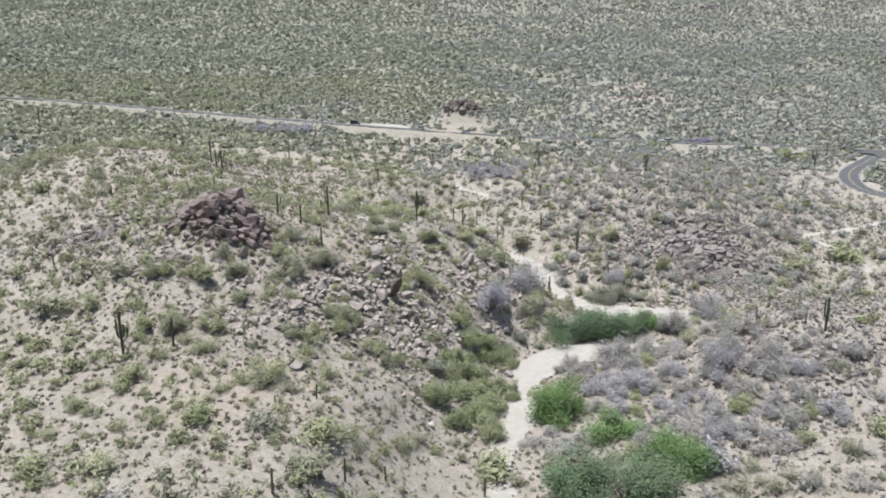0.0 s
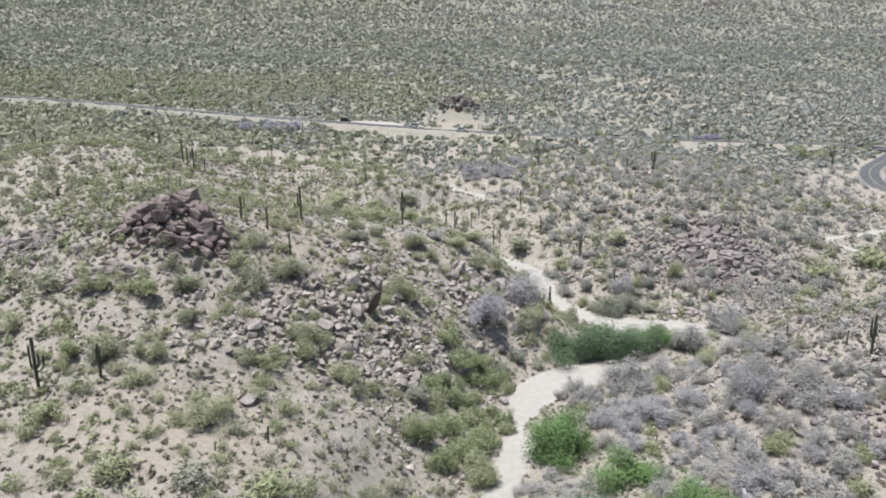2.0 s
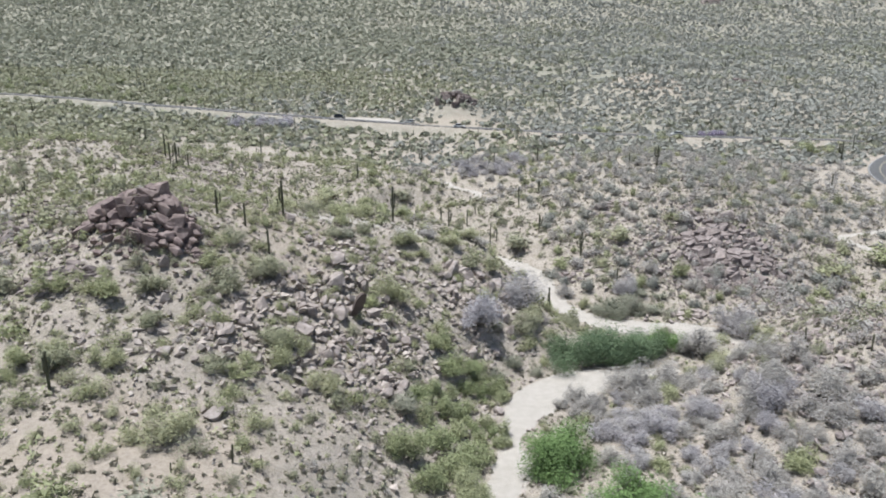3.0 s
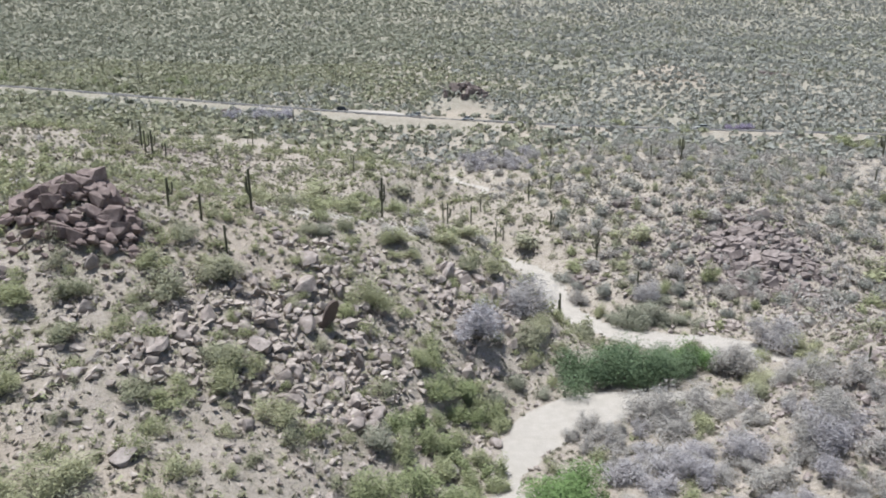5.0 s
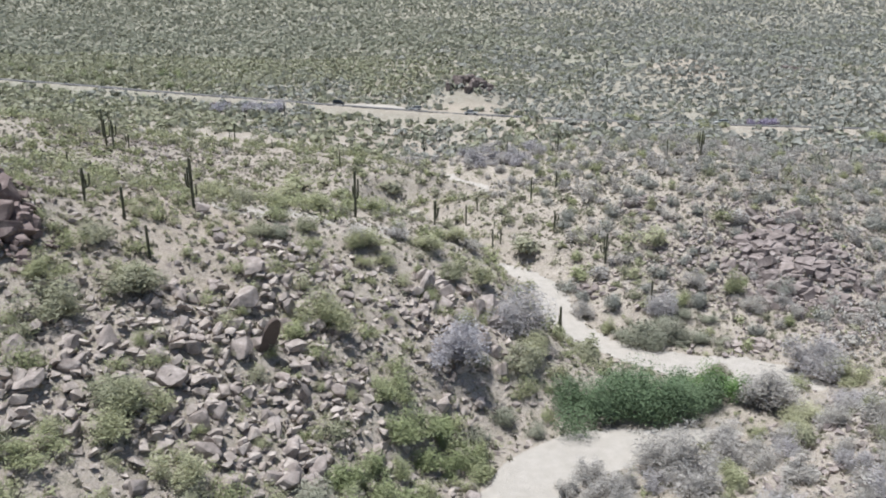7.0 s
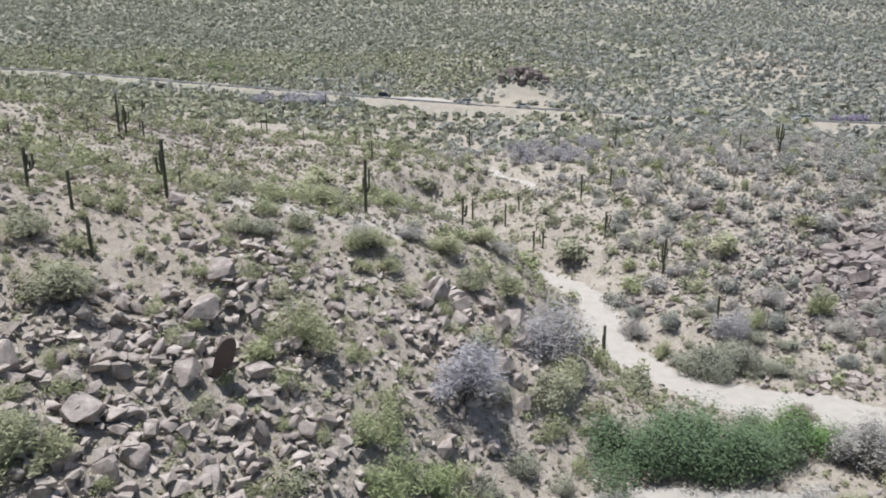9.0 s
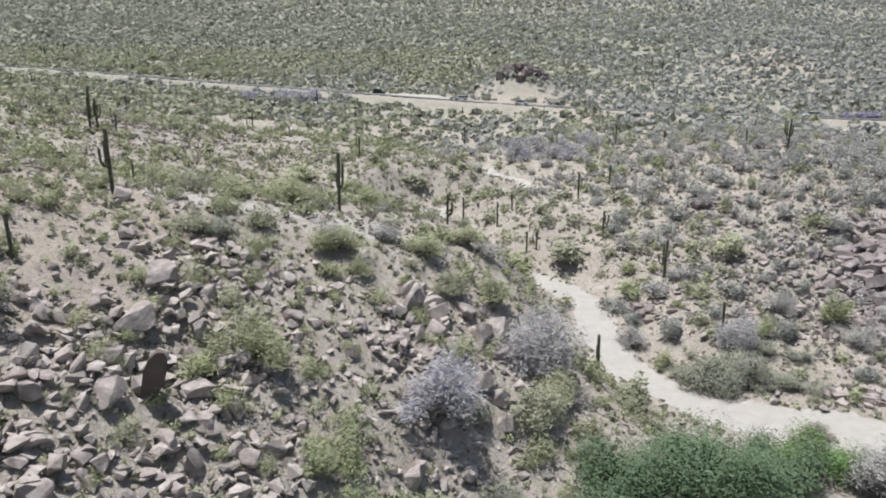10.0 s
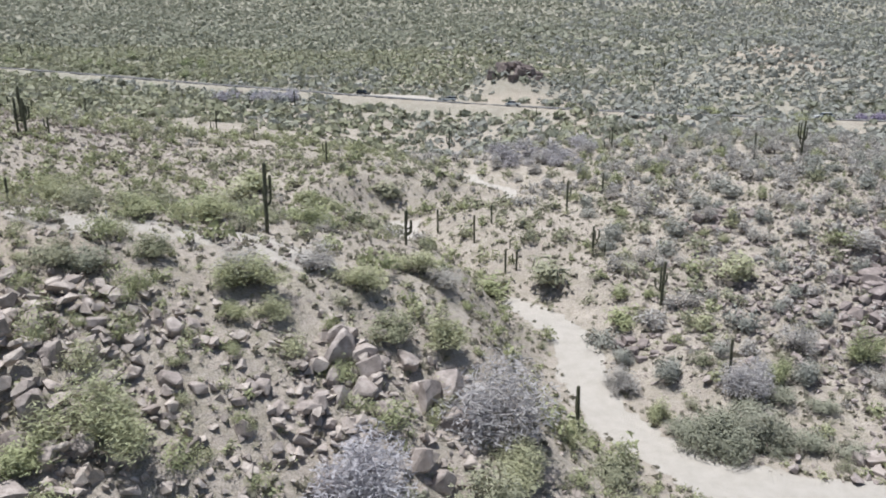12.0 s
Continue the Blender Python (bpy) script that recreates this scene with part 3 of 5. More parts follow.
def saguaro(rng, tall, arms, ribs=13):
    """A saguaro with a fluted trunk and upturned arms."""
    thing = new("saguaro")
    lean = rng.normal(size=2) * 0.015 * tall
    r = 0.085 + 0.0125 * tall
    trunk = [(lean[0] * t, lean[1] * t, -0.3 + (tall + 0.1) * t) for t in (0, 0.12, 0.35, 0.6, 0.85, 1.0)]
    part("trunk", saguaro_limb("trunk", trunk, r, ribs), thing)
    for side, z0, out, up in arms:
        w = side
        dx, dy = math.cos(w), math.sin(w)
        o, z = out, z0 * tall
        path = [(dx * r * 0.5, dy * r * 0.5, z), (dx * o * 0.6, dy * o * 0.6, z + 0.02 * tall), (dx * o * 0.92, dy * o * 0.92, z + 0.07 * tall),
                (dx * o, dy * o, z + 0.14 * tall), (dx * o * 1.02, dy * o * 1.02, z + up * tall)]
        part("arm", saguaro_limb("arm", path, r * 0.68, max(9, ribs - 3)), thing)
    return thing


def shrub(rng, kind, name, n, size, n_stems=6, tall=0.8, lobes=6, hollow=0.5, long=1.6, thick=0.03):
    """A single shrub, one unit wide, with its own stems and foliage."""
    thing = new(name)
    leaves, wood = bush_arrays(rng, n, size, 1.0, tall, lobes, n_stems, hollow, long, thick)
    part("foliage", mesh_from("foliage", *leaves, [MAT_LEAF_OWN[kind]]), thing)
    k = max(16, n // 30)
    part("woody_base", mesh_from("woody_base", *join([wood, shade_twigs(rng, k, 0.4 / math.sqrt(k), 0.9, 0.2 * tall)])[:3], [MAT_WOOD]), thing)
    return thing


def place_copy(thing, x, y, size, turn=0.0, sink=0.05, tall=1.0):
    m = pose(x, y, height(x, y) - sink * size, 0, 0, turn)
    ob = copy_thing(thing, m)
    ob.scale = (size, size, size * tall)
    return ob


def drop(thing):
    """Takes away a pattern thing after it was copied."""
    for o in (*thing.children_recursive, thing):
        bpy.data.objects.remove(o)

# ---- saguaros ----
USED = []  # x, y and width of each plant that was set by itself
trng = np.random.default_rng(11)
TALL_SAGUAROS = [(-31.6, 132.7, 4.3, 3), (-27.2, 132.5, 3.9, 0), (-23.6, 143.2, 6.5, 2), (-6.1, 160.6, 7.2, 2), (5.0, 174.7, 4.4, 4), (10.0, 204.6, 4.7, 0),
                 (15.5, 195.9, 3.6, 0), (17.1, 196.0, 3.3, 1), (28.2, 200.0, 4.7, 5), (24.7, 217.3, 5.8, 1), (35.9, 184.1, 5.9, 4), (41.3, 170.1, 4.2, 0),
                 (24.6, 155.5, 5.4, 2), (67.8, 235.8, 6.5, 5), (60.0, 237.0, 4.8, 0), (-43.7, 90.1, 6.8, 3), (-37.7, 92.5, 4.7, 1), (61.7, 107.3, 6.4, 3)]
SMALL_SAGUAROS = [(-22.5, 127.8, 3.9), (-60.2, 152.8, 2.1), (-65.6, 173.5, 1.8), (-56.1, 171.9, 2.7), (-65.1, 192.3, 2.1), (12.4, 209.5, 3.3), (29.9, 199.6, 2.1),
                  (-26.6, 151.8, 2.5), (-37.5, 187.7, 2.5), (3.2, 211.0, 4.4), (15.9, 200.7, 1.6), (36.3, 213.8, 1.5), (36.8, 196.3, 1.4), (31.1, 224.8, 4.2),
                  (68.2, 202.1, 1.8), (-16.7, 85.5, 2.2), (-21.4, 82.2, 1.2), (-11.2, 71.7, 3.2), (-6.9, 75.8, 2.2), (-17.1, 62.5, 3.0), (5.4, 80.8, 3.0),
                  (-67.8, 118.7, 2.9), (39.0, 95.7, 2.0), (60.5, 111.3, 2.6), (56.3, 119.9, 2.6)]
FAR_SAGUAROS = [(-67.5, 205.9, 6.6), (-64.5, 201.0, 5.7), (-62.9, 200.8, 6.2), (-61.1, 203.7, 3.9), (35.9, 265.4, 5.4), (140.7, 267.5, 8.0), (153.8, 284.0, 6.8),
                (-69.4, 146.4, 2.6), (-90.9, 145.9, 2.2)]


def arm_set(rng, n):
    return [(rng.uniform(0, 2 * math.pi), rng.uniform(0.28, 0.55), rng.uniform(0.5, 0.95), rng.uniform(0.22, 0.5)) for _ in range(n)]


def tag_saguaro(ob, arms, tall):
    kind = "with several upturned arms" if arms > 1 else "with one upturned arm" if arms == 1 else "with a single armless trunk"
    tagged(ob, ("tall " if tall > 4 else "young ") + "dark green saguaro cactus " + kind, "cactus", "saguaros on the hills")


for sx, sy, tall, arms in TALL_SAGUAROS:
    s = saguaro(trng, tall, arm_set(trng, arms))
    s.matrix_world = pose(sx, sy, height(sx, sy) - 0.1, 0, 0, trng.uniform(0, 360))
    tag_saguaro(s, arms, tall)
patterns = [(a, saguaro(trng, 4.0, arm_set(trng, a), 9)) for a in (0, 0, 1, 2, 3)]
spots = [(*s, 0) for s in SMALL_SAGUAROS] + [(*s, 2 + i % 3) for i, s in enumerate(FAR_SAGUAROS)]
fx, fy = trng.uniform(-260, 270, 420), trng.uniform(225, 560, 420)
ok = (np.abs(fx) < 0.62 * fy + 10) & (near_line(fx, fy, ROAD_LINE, 10)[0] > 8) & (near_line(fx, fy, SIDE_ROAD_LINE, 9)[0] > 7) & (near_line(fx, fy, WASH_LINE, 9)[0] > 4)
spots += [(x, y, trng.uniform(2.2, 5.8), int(trng.integers(0, 5))) for x, y in zip(fx[ok][:170], fy[ok][:170])]
for sx, sy, tall, k in spots:
    arms, pattern = patterns[k]
    ob = copy_thing(pattern, pose(sx, sy, height(sx, sy) - 0.1, 0, 0, trng.uniform(0, 360)))
    ob.scale = ((tall / 4) ** 0.6, (tall / 4) ** 0.6, tall / 4)
    tag_saguaro(ob, arms, tall)
for _, pattern in patterns:
    drop(pattern)

# ---- trees and large shrubs: x, y, width, height by width ----
LARGE = {
    "willow": [
        (26.4, 135.2, 11.5, 0.66), (32.0, 137.2, 13.0, 0.62), (18.2, 79.6, 13.0, 0.56), (24.0, 76.0, 12.0, 0.58), (38.0, 138.8, 10.6, 0.62),
    ],
    "mesquite": [
        (42.8, 141.6, 8.4, 0.60), (18.2, 102.6, 11.2, 0.74), (25.0, 93.6, 9.4, 0.55), (29.6, 80.2, 10.2, 0.68),
    ],
    "lavender": [
        (9.5, 135.0, 8.6, 0.94), (-70.4, 309.8, 18.5, 0.41),
    ],
    "lavgrey": [
        (18.7, 147.0, 10.0, 0.86), (58.4, 149.7, 9.5, 0.89), (56.9, 136.5, 6.5, 0.61), (46.0, 106.1, 7.3, 0.92), (37.6, 109.1, 6.1, 0.75),
        (30.3, 109.7, 12.0, 0.56), (33.4, 79.2, 7.3, 0.83), (43.1, 166.9, 6.6, 0.90), (20.2, 253.1, 19.2, 0.48),
    ],
    "grey": [
        (33.3, 123.4, 9.3, 0.85), (24.3, 119.3, 8.0, 0.78), (48.1, 139.7, 9.8, 0.66), (42.1, 116.3, 5.2, 0.58), (28.6, 113.1, 8.2, 0.63),
        (36.1, 109.2, 8.3, 0.58), (47.7, 110.1, 6.1, 0.84), (33.1, 91.9, 10.2, 0.52), (17.1, 93.2, 9.6, 0.36), (42.7, 84.6, 7.7, 0.71),
        (45.2, 108.3, 6.9, 1.03), (38.7, 103.0, 5.3, 0.77), (57.7, 102.0, 9.0, 0.61), (62.5, 100.6, 5.1, 0.82), (35.1, 180.3, 6.2, 0.56),
        (63.0, 193.4, 6.8, 0.58), (-4.2, 149.4, 5.3, 0.58), (0.7, 154.9, 5.5, 0.49), (10.9, 162.9, 4.7, 0.55),
    ],
    "palo": [
        (-0.1, 145.6, 3.6, 0.63), (60.9, 145.8, 7.5, 0.55), (-2.9, 148.8, 6.7, 0.52), (24.0, 151.6, 2.9, 1.05), (12.4, 152.3, 5.3, 0.70),
        (4.9, 154.7, 5.4, 0.61), (-16.6, 155.2, 5.9, 0.43), (-27.3, 157.4, 6.2, 0.49), (-12.8, 160.7, 6.9, 0.49), (8.0, 163.1, 5.6, 0.57),
        (33.1, 163.5, 3.5, 0.86), (45.7, 169.2, 3.5, 1.03), (-5.2, 169.8, 5.9, 0.49), (92.3, 180.2, 8.9, 0.60), (31.6, 181.4, 6.4, 0.56),
        (108.0, 184.3, 12.0, 0.52), (46.7, 188.4, 7.5, 0.71), (14.7, 190.5, 8.1, 0.51), (60.1, 194.4, 4.6, 0.75), (-25.8, 199.1, 8.2, 0.54),
        (-17.1, 203.3, 10.1, 0.52), (-26.2, 206.3, 9.0, 0.59), (143.1, 286.2, 14.8, 0.34), (83.2, 298.5, 12.1, 0.52), (66.8, 315.5, 10.5, 0.45),
    ],
    "sage": [
        (38.8, 161.8, 11.0, 0.56), (46.1, 159.4, 8.9, 0.65), (-20.8, 74.9, 4.9, 0.66), (45.3, 165.9, 9.6, 0.52), (37.6, 158.3, 7.7, 0.76),
        (42.5, 159.8, 6.5, 0.82), (-12.8, 142.3, 4.6, 0.56), (101.2, 247.3, 6.3, 0.77), (-1.2, 108.3, 4.5, 0.77),
        (12.5, 127.5, 3.4, 0.7), (15.5, 131.0, 3.8, 0.8), (19.0, 130.5, 3.0, 0.8), (13.0, 136.8, 3.2, 0.8),
    ],
    "creosote": [
        (17.7, 139.4, 5.6, 0.88), (-38.9, 96.3, 5.0, 0.86), (-14.7, 68.5, 5.7, 0.65), (-61.3, 105.0, 7.4, 0.63), (-52.6, 111.4, 5.7, 0.86),
        (-33.6, 110.6, 4.7, 0.83), (-25.9, 115.3, 5.9, 0.86), (-21.3, 122.5, 7.2, 0.64), (8.5, 149.9, 4.6, 0.72), (27.3, 149.1, 5.0, 0.86),
        (23.0, 192.6, 8.6, 0.67), (-15.1, 141.6, 3.9, 0.71), (-10.6, 147.4, 3.6, 0.77), (-6.7, 223.2, 8.3, 0.64), (-109.0, 357.9, 7.4, 0.69),
        (-27.9, 126.8, 4.7, 0.81), (-17.6, 109.4, 6.1, 0.47), (-31.5, 104.8, 4.1, 0.71), (-23.3, 100.6, 3.9, 0.64),
    ],
    "purple": [
        (112.6, 314.6, 11.4, 0.60),
    ],
    "hackberry": [
        (3.5, 111.7, 9.0, 0.81), (4.1, 100.1, 11.5, 0.65), (10.2, 110.7, 5.9, 0.83), (5.3, 115.0, 6.7, 0.84), (11.2, 123.6, 6.1, 0.80),
        (5.4, 123.5, 8.8, 0.67),
    ],
}
LARGE_PALO_SOUTH = [
    (-35.9, 65.4, 4.9, 0.67), (-42.5, 66.1, 4.4, 0.76), (-14.7, 75.7, 6.9, 0.61), (-29.2, 76.2, 5.1, 0.90), (57.5, 83.5, 5.8, 0.71),
    (-40.2, 84.8, 4.5, 0.75), (6.7, 86.0, 8.6, 0.65), (-24.3, 87.5, 6.3, 0.73), (-33.5, 97.1, 4.5, 0.79), (-43.0, 97.3, 4.2, 0.83),
    (-20.4, 101.5, 4.5, 0.69), (-54.8, 103.8, 4.3, 1.05), (-10.8, 104.5, 4.7, 0.86), (-15.8, 107.6, 6.5, 0.72), (-45.3, 108.9, 4.7, 0.83),
    (-38.6, 109.3, 5.6, 0.75), (-28.5, 118.8, 4.9, 0.77), (37.6, 118.8, 4.4, 0.88), (-22.3, 122.9, 5.2, 0.71), (-6.5, 127.8, 5.3, 0.55),
    (-4.8, 130.0, 6.6, 0.86), (50.5, 133.9, 7.1, 0.49), (19.2, 143.1, 6.1, 0.52), (-3.0, 144.0, 3.5, 0.63),
]
LOOKS = {  # foliage, name, label, category, long sprays, spray size, hollow, lobes
    "willow": ("willow", "desert_willow", "dense dark green bushy tree beside the sandy wash", "tree", 2.2, 0.030, 0.5, 12),
    "mesquite": ("mesquite", "mesquite_tree", "bright green leafy mesquite tree beside the wash", "tree", 2.2, 0.031, 0.45, 10),
    "lavender": ("lavender", "smoke_tree", "pale lavender-grey smoke tree with fine twigs", "tree", 4.5, 0.021, 0.2, 8),
    "lavgrey": ("mauve", "smoke_shrub", "lavender-grey leafless shrub on the stony bank", "shrub", 4.5, 0.022, 0.2, 8),
    "grey": ("grey", "bare_shrub", "bare grey twiggy shrub on stony ground", "shrub", 4.5, 0.022, 0.2, 8),
    "sage": ("sage", "ironwood_shrub", "dull grey-green leafy shrub near the wash", "shrub", 2.2, 0.034, 0.4, 9),
    "hillsage": ("brittle", "ironwood_shrub", "pale grey-green leafy shrub on the stony hillside", "shrub", 2.4, 0.034, 0.4, 9),
    "creosote": ("creosote", "creosote_bush", "olive green creosote bush on the slope", "shrub", 2.6, 0.034, 0.35, 8),
    "palo": ("palo", "palo_verde", "pale yellow-green palo verde on the slope", "shrub", 3.6, 0.026, 0.25, 8),
    "hackberry": ("hackberry", "hackberry_bush", "fresh green bushy shrub on the wash bank", "shrub", 3.4, 0.029, 0.3, 9),
    "deadbrush": ("scrub", "dead_brush", "dry brown dead brush lying on the sandy wash", "shrub", 5.0, 0.02, 0.2, 7),
    "purple": ("purple", "flowering_shrub", "purple-grey flowering shrub beside the road", "shrub", 2.0, 0.05, 0.4, 7),
}


def off_line(x, y):
    d, k = near_line(np.array([x]), np.array([y]), WASH_LINE, 12)
    return d[0] > WASH_LINE[k[0], 2] + 0.8


def set_large(kind, spots):
    leaf, name, label, category, long, size, hollow, lobes = LOOKS[kind]
    made = {}
    spread_out = []
    for x, y, w, ratio in spots:  # what is wide and far off is a thicket of several shrubs
        if y > 200 and w > 15:
            spread_out += [(x + w * trng.uniform(-0.6, 0.6), y + w * trng.uniform(-0.3, 0.6), trng.uniform(4.5, 7.0), 0.8) for _ in range(12)]
        elif y > 200 and w > 9:
            spread_out += [(x + w * trng.uniform(-0.42, 0.42), y + w * trng.uniform(-0.3, 0.3), w * trng.uniform(0.28, 0.42), 0.75) for _ in range(6)]
        elif kind in ("grey", "lavgrey") and w > 7.5 and y < 122:  # a clump of separate plants
            spread_out += [(x + w * q * math.cos(a), y + w * q * math.sin(a), w * trng.uniform(0.34, 0.5), ratio * trng.uniform(0.9, 1.2))
                           for q, a in ((0.06, 0.0), (0.36, 0.4), (0.36, 1.8), (0.38, 3.1), (0.36, 4.3), (0.34, 5.4))]
        elif kind == "hackberry" and w > 5.5:  # a feathery thicket of several stems
            spread_out += [(x + w * q * math.cos(a), y + w * q * math.sin(a), w * trng.uniform(0.38, 0.58), ratio * trng.uniform(1.0, 1.5))
                           for q, a in ((0.05, 0.0), (0.34, 0.6), (0.36, 1.9), (0.38, 3.0), (0.36, 4.2), (0.38, 5.3))]
        elif kind == "sage" and w > 8:
            spread_out += [(x + w * q, y + dy, w * s, ratio * 0.8) for q, dy, s in ((-0.36, -0.6, 0.42), (0.02, 0.5, 0.5), (0.4, -0.4, 0.4))]
        else:
            spread_out.append((x, y, w, ratio))
    for i, (x, y, w, ratio) in enumerate(spread_out):
        near = (86 < y < 176 and -48 < x < 64 and w > 2.6) or kind in ("willow", "mesquite")
        key = (near + (w > 6) + (w > 10), near, i % (2 if near else 3))
        if key not in made:
            count, fine = (480, 1.3) if not near else (16000, 0.30) if w > 10 else (5200, 0.42) if w > 6 else (2300, 0.60)
            stretch = 1.35 if near else 1.0
            made[key] = shrub(trng, leaf, name, count, size * fine, 12 if near else 6, 1.0, lobes + 7 * near, hollow, long * stretch, 0.012)
        ob = copy_thing(made[key], pose(x, y, height(x, y) - 0.03 * w, 0, 0, trng.uniform(0, 360)))
        ob.scale = (w * 1.15, w * 1.15, w * ratio * 1.15)
        tagged(ob, label, category, "large " + category + "s of the wash and hills")
        USED.append((x, y, w))
    for m in made.values():
        drop(m)


for kind, spots in LARGE.items():
    set_large(kind, spots)
set_large("palo", LARGE_PALO_SOUTH)
thicket = []
while len(thicket) < 52:  # a grey thicket fills the inner bend of the wash
    x, y, w = trng.uniform(24, 54), trng.uniform(86, 130), trng.uniform(2.8, 5.6)
    if off_line(x, y) and all((x - a) ** 2 + (y - b) ** 2 > (0.34 * (w + c)) ** 2 for a, b, c in USED) and all((x - a) ** 2 + (y - b) ** 2 > (0.34 * (w + c)) ** 2 for a, b, c, _ in thicket):
        thicket.append((x, y, w, 0.8))
hill_shrubs = []
while len(hill_shrubs) < 330:  # grey shrubs over the stony eastern hills
    x, y, w = trng.uniform(28, 118), trng.uniform(160, 272), trng.uniform(2.3, 4.9)
    clear = math.hypot((x - 69) / 12, (y - 181) / 13) > 0.85 and near_line(np.array([x]), np.array([y]), SIDE_WASH_LINE, 6)[0][0] > 0.5 * w + 1.5
    if clear and off_line(x, y) and all((x - a) ** 2 + (y - b) ** 2 > (0.45 * (w + c)) ** 2 for a, b, c in USED) and all((x - a) ** 2 + (y - b) ** 2 > (0.45 * (w + c)) ** 2 for a, b, c, _ in hill_shrubs):
        hill_shrubs.append((x, y, w, trng.uniform(0.7, 1.0)))
bend = [(18.5 + trng.normal() * 7.0, 260.9 + trng.normal() * 9.0, trng.uniform(3.6, 5.6), 0.85) for _ in range(22)]
bend = [b for b in bend if off_line(b[0], b[1])]  # a grey thicket at the far bend of the wash
set_large("lavgrey", bend[::2])
set_large("grey", bend[1::2])
set_large("grey", hill_shrubs[:120])
set_large("hillsage", hill_shrubs[120:270])
set_large("palo", hill_shrubs[270:])
set_large("grey", thicket[:34])
set_large("lavgrey", thicket[34:47])
set_large("palo", thicket[47:])
roadside = [(trng.uniform(-225, -95), trng.uniform(352, 402), trng.uniform(3.2, 6.0), 0.8) for _ in range(60)]
roadside = [r for r in roadside if near_line(np.array([r[0]]), np.array([r[1]]), ROAD_LINE, 20)[0][0] > 9]  # green trees beyond the road
set_large("creosote", roadside[::2])
set_large("hackberry", [(x, y, min(w, 5.4), q) for x, y, w, q in roadside[1::2]])
set_large("deadbrush", [(45.5, 148.6, 4.2, 0.5), (43.2, 147.4, 2.6, 0.5)])

# ---- boulders ----
BOULDERS_RIDGE = [
    (-12.9, 127.9, 3.7, 0.70), (-12.6, 124.0, 3.3, 0.62), (-6.9, 120.6, 2.4, 0.70), (-13.6, 121.7, 1.9, 0.85), (-15.9, 118.9, 2.0, 0.65),
    (-17.1, 115.7, 2.4, 0.64), (-15.4, 114.0, 4.7, 0.42), (-13.0, 115.6, 2.6, 0.50), (-21.3, 125.2, 2.8, 0.48), (-20.1, 124.9, 2.0, 0.57),
    (-13.0, 132.4, 3.5, 0.77), (-8.7, 130.0, 3.0, 0.72), (-8.2, 127.6, 2.2, 0.85), (-6.5, 125.0, 2.5, 0.64), (-4.1, 125.1, 1.9, 1.13),
    (-5.0, 122.8, 2.2, 0.73), (-3.0, 122.1, 1.5, 1.02), (-5.1, 117.9, 2.0, 0.73), (-4.7, 119.9, 1.8, 1.25), (-10.5, 116.7, 1.8, 0.71),
    (-3.1, 129.9, 1.7, 0.59), (-0.7, 123.8, 1.9, 0.71), (1.6, 124.1, 1.4, 0.76), (0.0, 127.7, 1.6, 0.68),
]
BOULDERS_CREST = [
    (1.2, 138.5, 1.8, 0.75), (2.0, 135.1, 1.8, 0.80), (-15.0, 119.9, 1.6, 0.68), (-11.1, 120.9, 2.8, 0.57), (-16.0, 128.6, 1.2, 1.25),
    (-18.2, 116.6, 2.1, 0.73), (-1.9, 121.8, 1.8, 0.71), (5.5, 146.8, 2.3, 0.74), (7.7, 146.3, 1.8, 1.05), (10.4, 147.8, 1.7, 0.85),
    (12.0, 146.2, 2.5, 0.76), (10.5, 143.5, 1.8, 0.73), (6.6, 141.5, 1.8, 0.85), (6.6, 138.9, 1.2, 0.85), (5.0, 139.1, 1.5, 0.71),
    (-0.2, 133.0, 1.4, 0.57), (-2.9, 130.2, 2.1, 0.52), (-0.9, 132.0, 1.4, 0.85), (-6.7, 140.5, 1.2, 0.85), (-7.3, 136.3, 1.0, 0.74),
    (-9.6, 133.2, 2.2, 0.76), (-11.4, 134.3, 1.5, 0.85), (-9.1, 137.3, 1.6, 0.71), (-10.4, 138.5, 1.6, 0.71),
]
BOULDERS_NORTH = [
    (5.8, 145.8, 3.9, 0.61), (7.5, 145.9, 2.6, 0.90), (15.0, 146.0, 5.3, 0.30), (12.3, 146.2, 3.7, 0.71), (5.3, 146.5, 3.2, 0.75),
    (10.5, 147.9, 3.2, 0.69), (13.6, 148.1, 3.2, 0.64), (49.7, 158.1, 3.1, 1.00), (62.2, 166.6, 5.0, 0.70), (38.9, 169.0, 3.3, 0.36),
    (61.9, 174.1, 5.3, 0.70), (52.7, 176.4, 4.5, 0.64), (76.3, 180.5, 5.5, 0.60), (59.8, 183.6, 4.5, 0.62), (76.7, 186.8, 4.6, 0.62),
    (89.1, 189.4, 7.5, 0.43), (60.2, 192.6, 6.6, 0.44), (73.1, 193.3, 4.3, 1.17), (65.8, 195.3, 4.8, 0.62), (86.8, 196.7, 6.1, 0.60),
]
